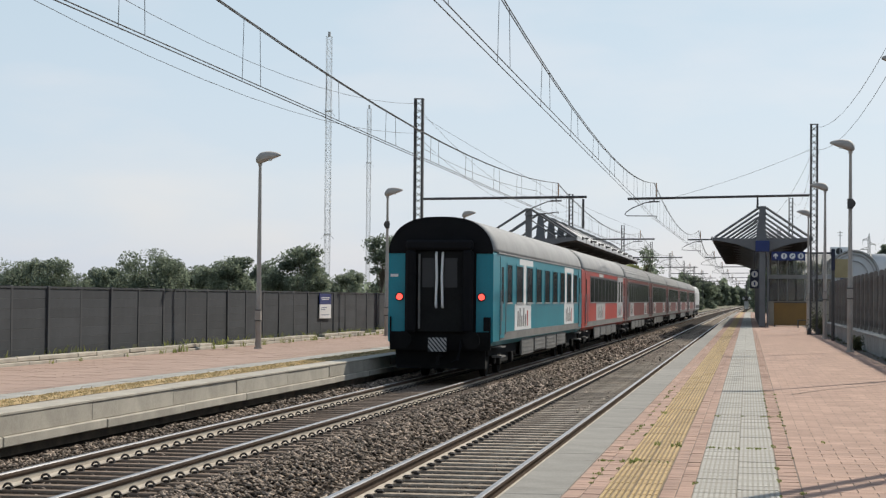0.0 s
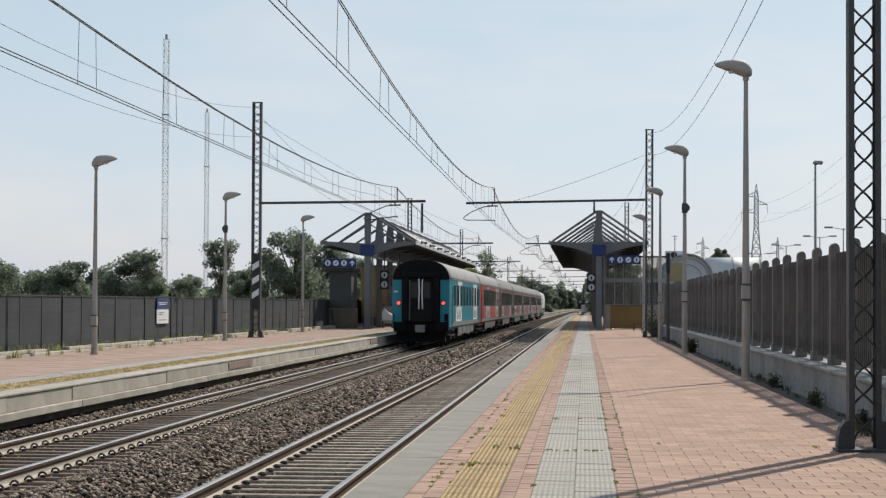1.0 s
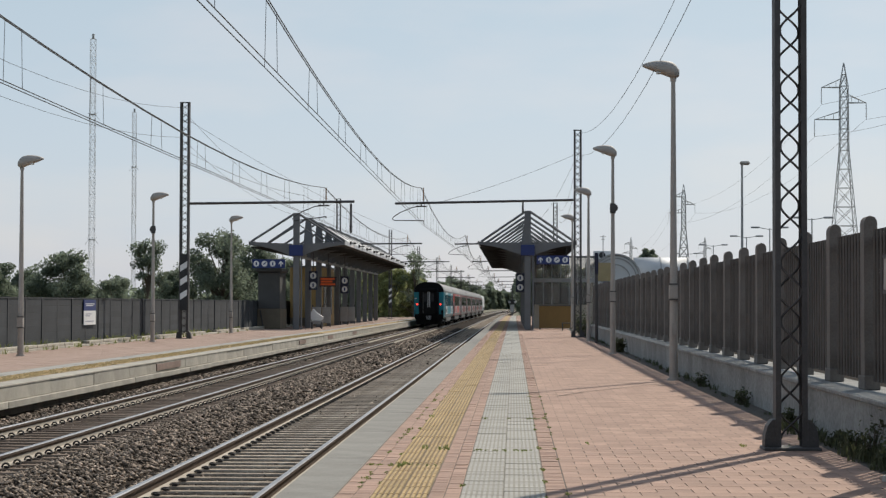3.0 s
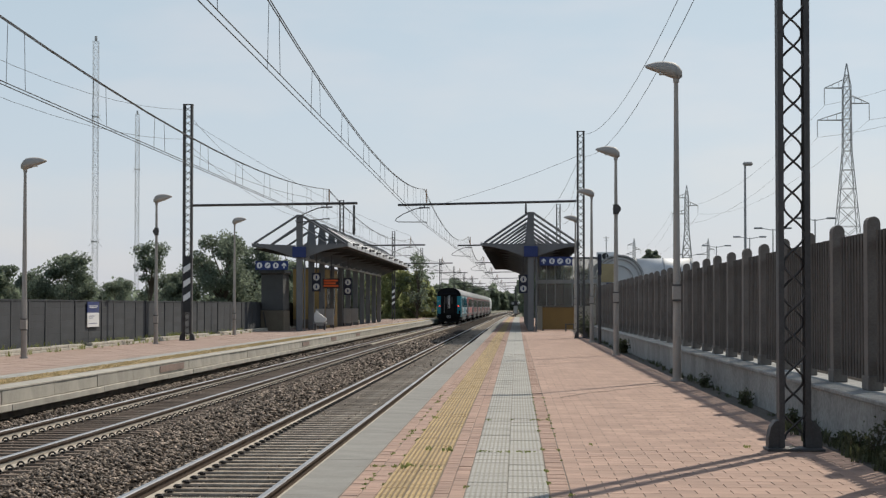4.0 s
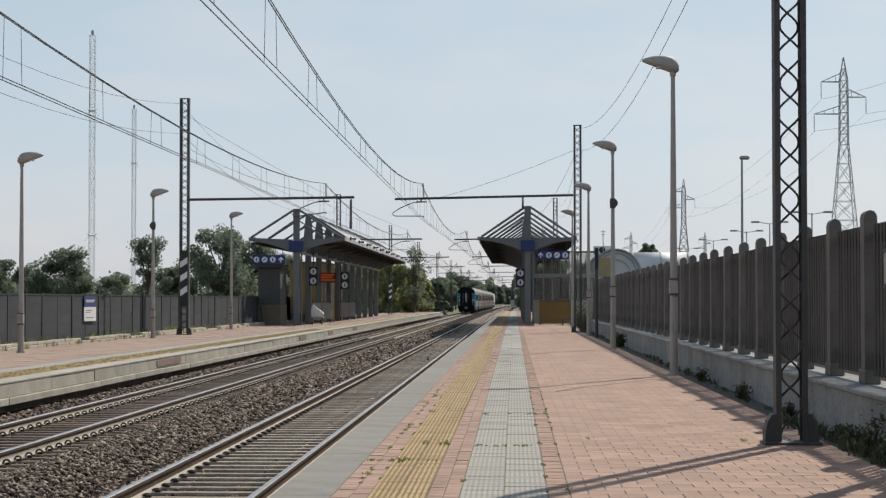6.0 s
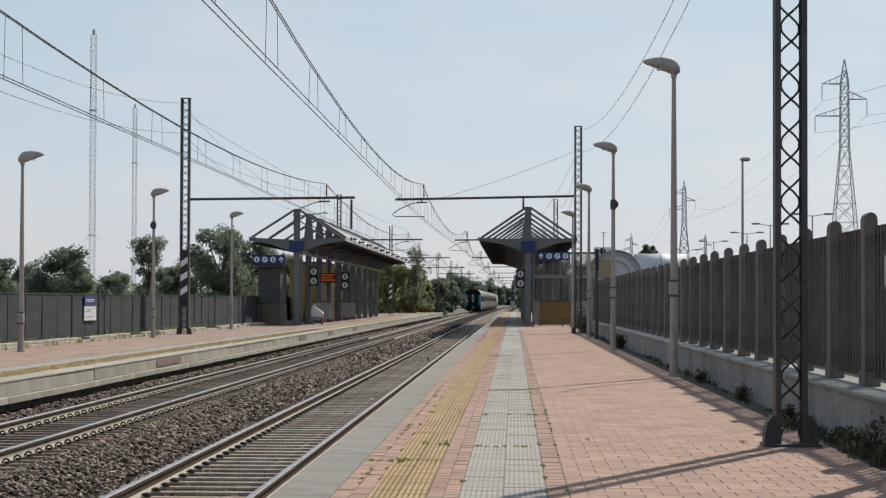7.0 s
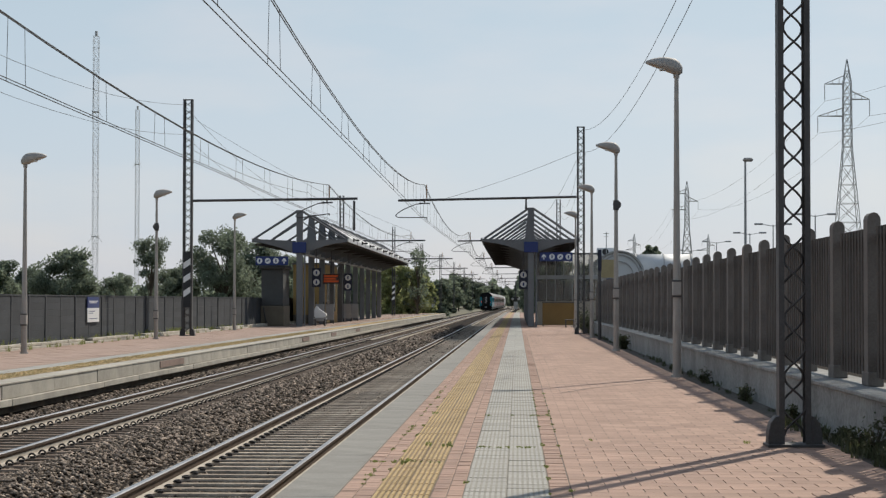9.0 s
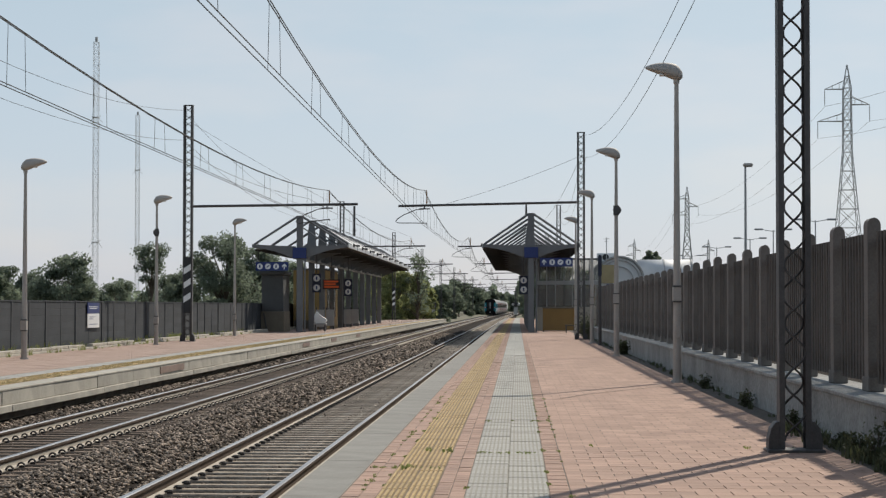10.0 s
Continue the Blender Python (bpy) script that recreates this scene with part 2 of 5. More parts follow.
def sweep(bm, profile, ys, closed=True, cap=True):
    """A profile of (x, z) swept along y through ys, bent with the line."""
    rings = [[bm.verts.new((x + bend(y), y, z)) for x, z in profile] for y in ys]
    n = len(profile)
    for r0, r1 in zip(rings, rings[1:]):
        for i in range(n if closed else n - 1):
            bm.faces.new((r0[i], r0[(i + 1) % n], r1[(i + 1) % n], r1[i]))
    if cap and closed:
        bm.faces.new(rings[0][::-1])
        bm.faces.new(rings[-1])
    bmesh.ops.recalc_face_normals(bm, faces=bm.faces[:])
    return bm


def bend(y):
    """The line's gentle curve to the right, far beyond the station."""
    return 1.1e-5 * max(0.0, min(y, 1500.0) - 150.0) ** 2


def prism(bm, outline, y0, y1):
    """An outline of (x, z) given depth from y0 to y1."""
    a = [bm.verts.new((x, y0, z)) for x, z in outline]
    b = [bm.verts.new((x, y1, z)) for x, z in outline]
    n = len(outline)
    for i in range(n):
        bm.faces.new((a[i], a[(i + 1) % n], b[(i + 1) % n], b[i]))
    bm.faces.new(a[::-1])
    bm.faces.new(b)
    bmesh.ops.recalc_face_normals(bm, faces=bm.faces[:])
    return bm


# ---- plan, in metres: y along the line, x to the right, platform tops at z 0 ----
TRACK_R, TRACK_L, RAIL = -3.52, -7.75, -0.55
EDGE_R, EDGE_L = -1.88, -9.42
END_R, END_L = 275.0, 250.0       # far ends of the platforms
GROUND = -1.05


def structure(name, bm, material, label, category):
    return tagged(part(name, bm, material), label, category, kind="structure")


def mesh_from(name, verts, faces, material, parent=None, smooth=False):
    me = bpy.data.meshes.new(name)
    me.from_pydata(verts, [], faces)
    me.materials.append(material)
    me.update()
    ob = new(name, me)
    ob.parent = parent
    return ob


def piece(name, me, parent, x, y, z, rz=0.0):
    """One more object on a shared mesh."""
    ob = new(name, me)
    ob.parent = parent
    ob.matrix_basis = pose(x, y, z, 0, 0, rz)
    return ob


def piece_mesh(name, bm, *materials):
    me = bpy.data.meshes.new(name)
    bm.normal_update()
    bm.to_mesh(me)
    bm.free()
    for m in materials:
        me.materials.append(m)
    return me


rng = np.random.default_rng(7)

# ---- ground ----
structure("ground", boxes((-2500, 2500, -80, 4600, GROUND - 1.0, GROUND)), M_EARTH, "dry grassy earth stretching to the horizon", "ground")
structure("field_left", boxes((-70, -16.2, -20, 330, GROUND, GROUND + 0.7)), M_EARTH, "rough grass bank behind the platform fence", "grass")

# ---- track beds, sleepers and rails ----
def bed_profile(x):
    """Height of the ballast across the line."""
    if x < TRACK_L - 0.98:
        return -0.635
    d = min(abs(x - TRACK_R), abs(x - TRACK_L))
    if d < 1.3:
        return RAIL - 0.24 + 0.015 * math.sin(x * 9)
    mid = (TRACK_R + TRACK_L) / 2
    if abs(x - mid) < 0.85:
        return RAIL - 0.205 + 0.19 * (1 - ((x - mid) / 0.85) ** 2)
    return RAIL - 0.24


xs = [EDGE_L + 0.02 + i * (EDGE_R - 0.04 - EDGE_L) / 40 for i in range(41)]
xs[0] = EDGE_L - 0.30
# bed under the stones, its colour holding the shade of the gaps
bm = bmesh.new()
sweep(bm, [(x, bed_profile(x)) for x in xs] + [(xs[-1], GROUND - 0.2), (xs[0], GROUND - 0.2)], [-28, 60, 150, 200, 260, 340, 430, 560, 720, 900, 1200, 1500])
structure("ballast_bed", bm, M_BALLAST_BED, "track ballast bed between the platforms, near-black for the shade among the stones", "ballast")


def rail_profile(c):
    """Outline of a flat-bottomed rail, as (x, z), and its three bands."""
    right = [(0.026, 0.0), (0.036, -0.012), (0.036, -0.045), (0.012, -0.058), (0.0085, -0.085), (0.010, -0.112), (0.012, -0.138), (0.075, -0.158), (0.075, -0.172)]
    return [(c + x, RAIL + z) for x, z in right] + [(c - x, RAIL + z) for x, z in right[::-1]]


def track(name, c, sleeper_last, label, sleeper_material, pale_below, rise):
    base = thing(name, 0, 0, 0, label, "railway track", kind="structure")
    for s in (-0.7535, 0.7535):
        bm = bmesh.new()
        sweep(bm, rail_profile(c + s), [-28, 40, 80, 120, 150, 180, 210, 250, 300, 350, 420, 500, 600, 720, 850, 1000, 1200, 1500])
        for f in bm.faces:
            zc = f.calc_center_median().z - RAIL
            # rust brown also covers the upper web, painting in the head's shade
            f.material_index = 0 if zc > -0.008 else (1 if zc > pale_below else 2)
        ob = part("rail", bm, M_RAILTOP, base)
        ob.data.materials.append(M_RAIL)
        ob.data.materials.append(M_RAILFOOT)
    sl = bmesh.new()
    box(sl, -1.2, 1.2, -0.105, 0.105, -0.2, 0.0, bevel=0.02)
    sleeper = piece_mesh("sleeper", sl, sleeper_material)
    cl = bmesh.new()
    for s in (-0.7535, 0.7535):
        for side in (-1, 1):
            p = [(s + side * (0.110 + 0.045 * math.cos(a)), 0.025 * math.cos(a), 0.005 + rise * math.sin(a)) for a in (0.0, 0.45, 0.9, 1.3, 1.84, 2.24, 2.69, 3.14)]
            poly(cl, p, 0.015, seg=5)
            box(cl, s + side * 0.13 - 0.035, s + side * 0.13 + 0.035, -0.045, 0.045, 0.0, 0.03)
    clip = piece_mesh("fastening", cl, M_CLIP)
    y = -24.6
    far = bmesh.new()
    while y < 520:
        if 12.5 < y < sleeper_last:
            so = piece("sleeper", sleeper, base, c, y, RAIL - 0.172)
            if y < 110:
                piece("fastening", clip, so, 0, 0, 0)
        else:
            box(far, c - 1.2 + bend(y), c + 1.2 + bend(y), y - 0.13, y + 0.13, RAIL - 0.36, RAIL - 0.174)
        y += 0.6
    tagged(part("far_sleeper", far, sleeper_material, base), "concrete sleepers further along the line", kind="stuff")
    return base


track("track_right", TRACK_R, 190, "railway track on concrete sleepers, rusty rails with shiny heads", M_SLEEPER, -0.13, 0.03)
track("track_left", TRACK_L, 190, "railway track on concrete sleepers, pale painted rail webs", M_SLEEPER_RUST, -0.095, 0.062)


def stones(y0, y1, per_m2, size, seed):
    """Loose ballast stones: squashed octahedra with jittered corners."""
    r = np.random.default_rng(seed)
    n = int((y1 - y0) * (EDGE_R - EDGE_L - 0.1) * per_m2)
    x = r.uniform(EDGE_L + 0.05, EDGE_R - 0.05, n)
    y = r.uniform(y0, y1, n)
    keep = np.ones(n, bool)
    for c in (TRACK_R, TRACK_L):
        for s in (-0.7535, 0.7535):
            keep &= np.abs(x - c - s) > 0.085
        on = (np.abs(x - c) < 1.22) & (np.abs((y - 12.6 + 0.3) % 0.6 - 0.3) < 0.11)
        keep &= ~on | (r.random(n) < 0.05)
        keep &= (np.abs(x - c) > 0.98) | (r.random(n) < 0.45)
    x, y = x[keep], y[keep]
    n = len(x)
    z = np.array([bed_profile(v) for v in x]) + r.uniform(-0.4, 0.65, n) * size
    base = np.array([(1, 0, 0), (0, 1, 0), (-1, 0, 0), (0, -1, 0), (0, 0, 0.62), (0, 0, -0.62)], float)
    crib = (np.minimum(np.abs(x - TRACK_R), np.abs(x - TRACK_L)) < 1.25)[:, None, None]
    rad = size * r.uniform(0.35, 0.8, (n, 1, 1)) * np.where(crib, 0.72, 1.0)
    v = base[None] * rad * r.uniform(0.6, 1.35, (n, 6, 3)) + r.normal(0, 0.2, (n, 6, 3)) * rad
    v[..., 0] *= r.uniform(0.8, 1.7, (n, 1))
    a = r.uniform(0, 6.28, n)
    ca, sa = np.cos(a)[:, None], np.sin(a)[:, None]
    v = np.stack([v[..., 0] * ca - v[..., 1] * sa, v[..., 0] * sa + v[..., 1] * ca, v[..., 2]], -1)
    v += np.stack([x, y, z], -1)[:, None]
    f = np.array([(0, 1, 4), (1, 2, 4), (2, 3, 4), (3, 0, 4), (1, 0, 5), (2, 1, 5), (3, 2, 5), (0, 3, 5)])
    faces = (f[None] + 6 * np.arange(n)[:, None, None]).reshape(-1, 3)
    me = bpy.data.meshes.new("ballast_stones")
    me.vertices.add(n * 6)
    me.vertices.foreach_set("co", v.reshape(-1))
    me.loops.add(len(faces) * 3)
    me.loops.foreach_set("vertex_index", faces.reshape(-1))
    me.polygons.add(len(faces))
    me.polygons.foreach_set("loop_start", np.arange(len(faces)) * 3)
    me.update(calc_edges=True)
    me.validate()
    me.materials.append(M_STONE)
    return tagged(new("ballast_stones", me), "loose angular grey-brown ballast stones between the rails", "ballast", kind="stuff")


stones(15, 36, 430, 0.056, 1)
stones(36, 66, 220, 0.07, 2)
stones(66, 150, 60, 0.105, 3)

# ---- platforms ----
JZ = -0.005                         # top of the joint bed under the paving
bm = bmesh.new()
sweep(bm, [(EDGE_R + 0.14, GROUND), (EDGE_R + 0.14, -0.1), (EDGE_R + 0.02, -0.1), (EDGE_R + 0.02, JZ), (3.3, JZ), (3.3, -0.06), (3.75, -0.06), (3.75, GROUND)], [-28, 90, 150, 190, 230, END_R])
platform_right = structure("platform_right", bm, M_JOINT, "station platform paved in red, yellow and grey blocks", "platform")
bm = bmesh.new()
sweep(bm, [(EDGE_L - 0.30, GROUND), (EDGE_L - 0.30, -0.1), (EDGE_L - 0.03, -0.1), (EDGE_L - 0.03, JZ), (-15.6, JZ), (-15.6, GROUND)], [-28, 90, 150, 190, END_L])
platform_left = structure("platform_left", bm, M_JOINT, "station platform opposite, paved red with weedy yellow strip", "platform")


def slab(w, d, h, bevel):
    bm = bmesh.new()
    box(bm, -w / 2, w / 2, -d / 2, d / 2, -h, 0, bevel=0)
    es = [e for e in bm.edges if all(v.co.z > -0.001 for v in e.verts)]
    bmesh.ops.bevel(bm, geom=es, offset=bevel, segments=1, affect="EDGES", profile=0.5)
    bmesh.ops.delete(bm, geom=[f for f in bm.faces if f.normal.z < -0.9], context="FACES")
    return bm


def rib_slab(w, d, ribs, rise=0.009):
    """A tactile block with raised ribs along the platform."""
    bm = slab(w, d, 0.03, 0.002)
    for f in bm.faces:
        f.material_index = 1
    for i in range(ribs):
        x = -w / 2 + (i + 0.5) * w / ribs
        box(bm, x - w / ribs * 0.27, x + w / ribs * 0.27, -d / 2 + 0.004, d / 2 - 0.004, -0.001, rise)
    return bm


def pave(name, parent, material, x0, cols, w, y0, y1, d, near, bond=0.0, gap=0.006, ribs=0, far_material=None, groove=None):
    """Blocks of w by d in columns from x0: separate ones to near, one joined mesh beyond."""
    w_, d_ = w - gap, d - gap * 0.7
    me = piece_mesh(name, rib_slab(w_, d_, ribs, 0.004 if groove else 0.009) if ribs else slab(w_, d_, 0.04, 0.004), material, groove or M_YELDIRT)
    vs, fs = [], []
    src = [tuple(v.co) for v in me.vertices]
    srf = [tuple(p.vertices) for p in me.polygons]
    kinds = [p.material_index for p in me.polygons]
    if not ribs:
        src = [(-w_ / 2, -d_ / 2, 0), (w_ / 2, -d_ / 2, 0), (w_ / 2, d_ / 2, 0), (-w_ / 2, d_ / 2, 0), (-w_ / 2, -d_ / 2, -0.012), (w_ / 2, -d_ / 2, -0.012)]
        srf = [(0, 1, 2, 3), (4, 5, 1, 0)]
    for c in range(cols):
        y = y0 - (bond * d if c % 2 else 0) + d / 2
        x = x0 + (c + 0.5) * w
        while y < y1:
            dz = rng.uniform(-0.003, 0.003)
            if y < near:
                ob = new(name, me)
                ob.parent = parent
                ob.location = (x + rng.uniform(-0.001, 0.001), y, dz)
                ob.rotation_euler = (rng.uniform(-0.006, 0.006), rng.uniform(-0.008, 0.008), rng.uniform(-0.004, 0.004)) if not ribs else (0, 0, 0)
            else:
                o = len(vs)
                vs += [(x + a + bend(y), y + b, h + dz) for a, b, h in src]
                fs += [tuple(i + o for i in f) for f in srf]
            y += d
    if vs:
        far = tagged(mesh_from("far_" + name, vs, fs, far_material or material, parent), kind="stuff")
        if ribs:
            far.data.materials.append(groove or M_YELDIRT)
            far.data.polygons.foreach_set("material_index", kinds * (len(fs) // len(srf)))


def pave_rows(name, parent, material, x0, x1, w, y0, y1, d, near, far_material, gx=0.009, gap=0.004):
    """Bricks lying across the platform in running bond, with half bricks at the sides."""
    shapes = {}
    vs, fs = [], []
    j = 0
    while y0 + j * d < y1:
        y = y0 + (j + 0.5) * d
        a = x0 - (w / 2 if j % 2 else 0.0)
        while a < x1 - 0.01:
            p, q = max(a, x0) + gx / 2, min(a + w, x1) - gx / 2
            a += w
            if q - p < 0.02:
                continue
            dz, wide = rng.uniform(-0.0008, 0.0008), round(q - p, 3)
            if y < near:
                if wide not in shapes:
                    shapes[wide] = piece_mesh(name, slab(wide, d - gap, 0.04, 0.0015), material)
                ob = new(name, shapes[wide])
                ob.parent = parent
                ob.location = ((p + q) / 2, y, dz)
                ob.rotation_euler = (rng.uniform(-0.002, 0.002), rng.uniform(-0.004, 0.004), rng.uniform(-0.006, 0.006))
            else:
                o, g = len(vs), (d - gap) / 2
                sk = rng.uniform(-0.002, 0.002)
                vs += [(p, y - g, dz), (q, y - g + sk, dz), (q, y + g + sk, dz), (p, y + g, dz)]
                fs.append((o, o + 1, o + 2, o + 3))
        j += 1
    tagged(mesh_from("far_" + name, vs, fs, far_material, parent), kind="stuff")


M_GREYDIRT = mat("dirty_grey_groove", (0.36, 0.336, 0.285), (0.25, 0.233, 0.195), 0.9, scale=2.0, fine=70)
M_YELFAR = mat("yellow_paving", (0.50, 0.335, 0.138), (0.35, 0.245, 0.108), 0.85, scale=1.2, fine=25, island=0.1)
M_GREYFAR = mat("grey_paving", (0.44, 0.418, 0.365), (0.32, 0.303, 0.262), 0.85, scale=1.2, fine=25, island=0.09)


def edge_row(parent, x_out, side, y0, y1, far, front):
    """Coping slabs along the platform edge, and panels below with a stepped foot."""
    cop = bmesh.new()
    a, b = sorted((x_out, x_out + side * 0.47))
    thick = 0.045 if front else 0.10
    box(cop, a - x_out, b - x_out, -1.997, 1.997, -thick, 0.0, bevel=0.010)
    me = piece_mesh("coping_slab", cop, M_CONC if front else M_EDGE)
    pan = bmesh.new()
    box(pan, *sorted((side * 0.014, side * 0.13)), -1.985, 1.985, -0.305, -0.048, bevel=0.008)
    mp = piece_mesh("facing_panel", pan, M_CONC)
    ft = bmesh.new()
    box(ft, *sorted((side * -0.045, side * 0.15)), -1.99, 1.99, -0.445, -0.308, bevel=0.012)
    mf = piece_mesh("facing_foot", ft, M_CONC)
    y = y0 + 2.8
    while y < y1 - 2:
        piece("coping_slab", me, parent, x_out + bend(y), y + 2.0, rng.uniform(-0.001, 0.001))
        if front:
            piece("facing_panel", mp, parent, x_out + rng.uniform(-0.012, 0.004) + bend(y), y + 2.0, rng.uniform(-0.004, 0.0))
            piece("facing_foot", mf, parent, x_out + rng.uniform(-0.015, 0.012) + bend(y), y + 2.5, rng.uniform(-0.008, 0.0))
        y += 4.0


edge_row(platform_right, EDGE_R, 1, -28, END_R, 70, False)
edge_row(platform_left, EDGE_L, -1, -28, END_L, 70, True)

# ---- retaining wall and fence on the right ----
bm = boxes((3.66, 4.30, -28, 99, GROUND, 0.50))
wall_ob = structure("wall_right", bm, M_WALL, "low rendered concrete wall stained at its foot", "wall")
bm = boxes((3.62, 4.34, -28, 99, 0.504, 0.56), bevel=0.012)
part("coping", bm, M_WALL, wall_ob)


def fence_bay():
    ob = thing("fence_panel", 0, 0, 0, "brown concrete slat fence bay with round-topped post", "fence", "fence bays on the low wall")
    n = 10
    arch = [(-0.075, 0.0), (0.075, 0.0), (0.075, 1.88)] + [(0.075 * math.cos(a), 1.88 + 0.085 * math.sin(a)) for a in (0.5, 1.0, 1.57, 2.1, 2.6)] + [(-0.075, 1.88)]
    bm = prism(bmesh.new(), arch, -0.125, 0.125)
    box(bm, -0.09, 0.09, -0.2, 0.2, 0.0, 0.16, bevel=0.01)
    part("post", bm, M_POST, ob)
    for z0, z1 in ((0.20, 0.34), (1.60, 1.72)):
        part("fence_rail", boxes((0.02, 0.07, 0.13, 2.25, z0, z1)), M_FENCE, ob)
    for i in range(n):
        y = 0.27 + i * 0.199
        bm = boxes((-0.002, 0.016, y - 0.052, y + 0.052, 0.1, 1.80))
        part("slat", bm, M_FENCE, ob)
    return ob


bay = fence_bay()
Y_BAY = 9.98
bay.matrix_basis = pose(4.03, Y_BAY, 0.56)
for k in [*range(-14, 0), *range(1, 37)]:
    copy_thing(bay, pose(4.03 + rng.uniform(-0.008, 0.008), Y_BAY + 2.38 * k, 0.56, 0, rng.uniform(-0.3, 0.3), 0))


# ---- fence on the left ----
kerb = structure("kerb_left", boxes((-15.61, -15.40, -28, END_L, -0.3, 0.03)), M_JOINT, "weathered two-course concrete kerb under the dark fence", "kerb")
for course, (z0, z1, xo, long) in enumerate(((-0.04, 0.075, 0.0, 1.6), (0.079, 0.175, -0.035, 1.25))):
    stone_me = piece_mesh("kerb_stone", boxes((-0.12, 0.12, -long / 2 + 0.008, long / 2 - 0.008, z0, z1), bevel=0.014), M_CONC)
    y = 18.0 + 0.4 * course
    while y < 150.0:
        if course == 0 or rng.random() < 0.88:
            piece("kerb_stone", stone_me, kerb, -15.49 + xo + rng.uniform(-0.018, 0.018), y, rng.uniform(-0.008, 0.008), rng.uniform(-0.5, 0.5))
        y += long


def dark_bay():
    ob = thing("fence_panel", 0, 0, 0, "dark grey ribbed concrete fence panel with slim post", "fence", "dark fence panels behind the far platform")
    part("post", boxes((-0.055, 0.055, -0.06, 0.06, -0.1, 1.655), bevel=0.01), M_PANELPOST, ob)
    for i in range(7):
        part("plank", boxes((-0.035 - 0.002 * (i % 2), 0.03, 0.065, 2.12, i * 0.225 + 0.02, (i + 1) * 0.225 + 0.018), bevel=0.003), M_PANEL, ob)
    part("cap_rail", boxes((-0.05, 0.05, 0.065, 2.12, 1.60, 1.645)), M_PANEL, ob)
    return ob


db = dark_bay()
db.matrix_basis = pose(-15.86, 20, 0.06)
for k in [*range(-20, 0), *range(1, 62)]:
    copy_thing(db, pose(-15.86 + rng.uniform(-0.01, 0.01), 20 + 2.185 * k, 0.06 + 0.0012 * k, 0, rng.uniform(-0.4, 0.4), 0))
structure("fence_bank", boxes((-16.4, -15.63, -28, 160, -0.4, 0.07)), M_EARTH, "strip of earth and weeds at the fence foot", "earth")


# ---- catenary masts ----
def lattice_mast(x, y, h, w, depth, leg, pitch, label, gusset=True, hazard=False):
    ob = thing("catenary_mast", x, y, 0, label, "mast", "lattice masts of the overhead line")
    for s in (-1, 1):
        bm = bmesh.new()
        o, i, d2 = s * (w / 2), s * (w / 2 - leg), depth / 2
        chan = [(o, -d2), (o, d2), (i, d2), (i, d2 - 0.012), (o - s * 0.014, d2 - 0.012), (o - s * 0.014, -d2 + 0.012), (i, -d2 + 0.012), (i, -d2)]
        rings = [[bm.verts.new((px_, py_, z)) for px_, py_ in chan] for z in (0.03, h)]
        for k in range(8):
            bm.faces.new((rings[0][k], rings[0][(k + 1) % 8], rings[1][(k + 1) % 8], rings[1][k]))
        bm.faces.new(rings[0])
        bm.faces.new(rings[1])
        bmesh.ops.recalc_face_normals(bm, faces=bm.faces[:])
        part("leg", bm, M_STEEL, ob)
    half = w / 2 - leg * (1.02 if leg < 0.07 else 0.8)
    n = int(h / (pitch / 2))
    for face, ph in ((-1, 0), (1, 1)):
        bm = bmesh.new()
        pts = []
        for i in range(n):
            z0 = 0.12 + i * pitch / 2
            s = 1 if (i + ph) % 2 else -1
            for f in (0.0, 0.1, 0.22, 0.36, 0.5, 0.64, 0.78, 0.9):
                sm = math.copysign(min(1.0, abs(math.cos(math.pi * f)) * 1.04), math.cos(math.pi * f))
                pts.append((s * half * sm, face * (depth / 2 - 0.02), z0 + f * pitch / 2))
        poly(bm, pts, 0.012 if leg < 0.07 else 0.015, seg=4)
        part("lacing", bm, M_STEEL, ob)
    part("cap", boxes((-w / 2 - 0.01, w / 2 + 0.01, -depth / 2, depth / 2, h, h + 0.03)), M_STEEL, ob)
    part("base_plate", boxes((-w / 2 - 0.13, w / 2 + 0.13, -depth / 2 - 0.1, depth / 2 + 0.1, 0, 0.03), bevel=0.006), M_STEEL, ob)
    if gusset:
        for s in (-1, 1):
            g = [(s * (w / 2 + 0.002), 0.03), (s * (w / 2 + 0.115), 0.03), (s * (w / 2 + 0.11), 0.15), (s * (w / 2 + 0.085), 0.25), (s * (w / 2 + 0.04), 0.31), (s * (w / 2 + 0.002), 0.32)]
            part("gusset", prism(bmesh.new(), g, -depth / 2, depth / 2), M_STEEL, ob)
    if hazard:
        board = part("hazard_board", boxes((-0.155, 0.155, -depth / 2 - 0.05, -depth / 2 - 0.02, hazard, hazard + 2.45)), M_BLACK, ob, "black board with white diagonal stripes")
        for i in range(3):
            z = hazard + 0.45 + i * 0.62
            part("stripe", prism(bmesh.new(), [(-0.155, z), (0.155, z + 0.2), (0.155, z + 0.47), (-0.155, z + 0.27)], -depth / 2 - 0.056, -depth / 2 - 0.0505), M_WHITE, board)
    return ob


def insulator(bm, a, b, r):
    a, b = Vector(a), Vector(b)
    tube(bm, a, b, r * 0.45, seg=7)
    for i in range(5):
        p = a.lerp(b, 0.15 + 0.16 * i)
        q = a.lerp(b, 0.21 + 0.16 * i)
        tube(bm, p, q, r, r * 0.5, seg=8)
    return bm


M_INSUL = mat("brown_insulator", (0.34, 0.17, 0.05), (0.22, 0.10, 0.03), 0.4, scale=5, fine=40, bump=0.05)


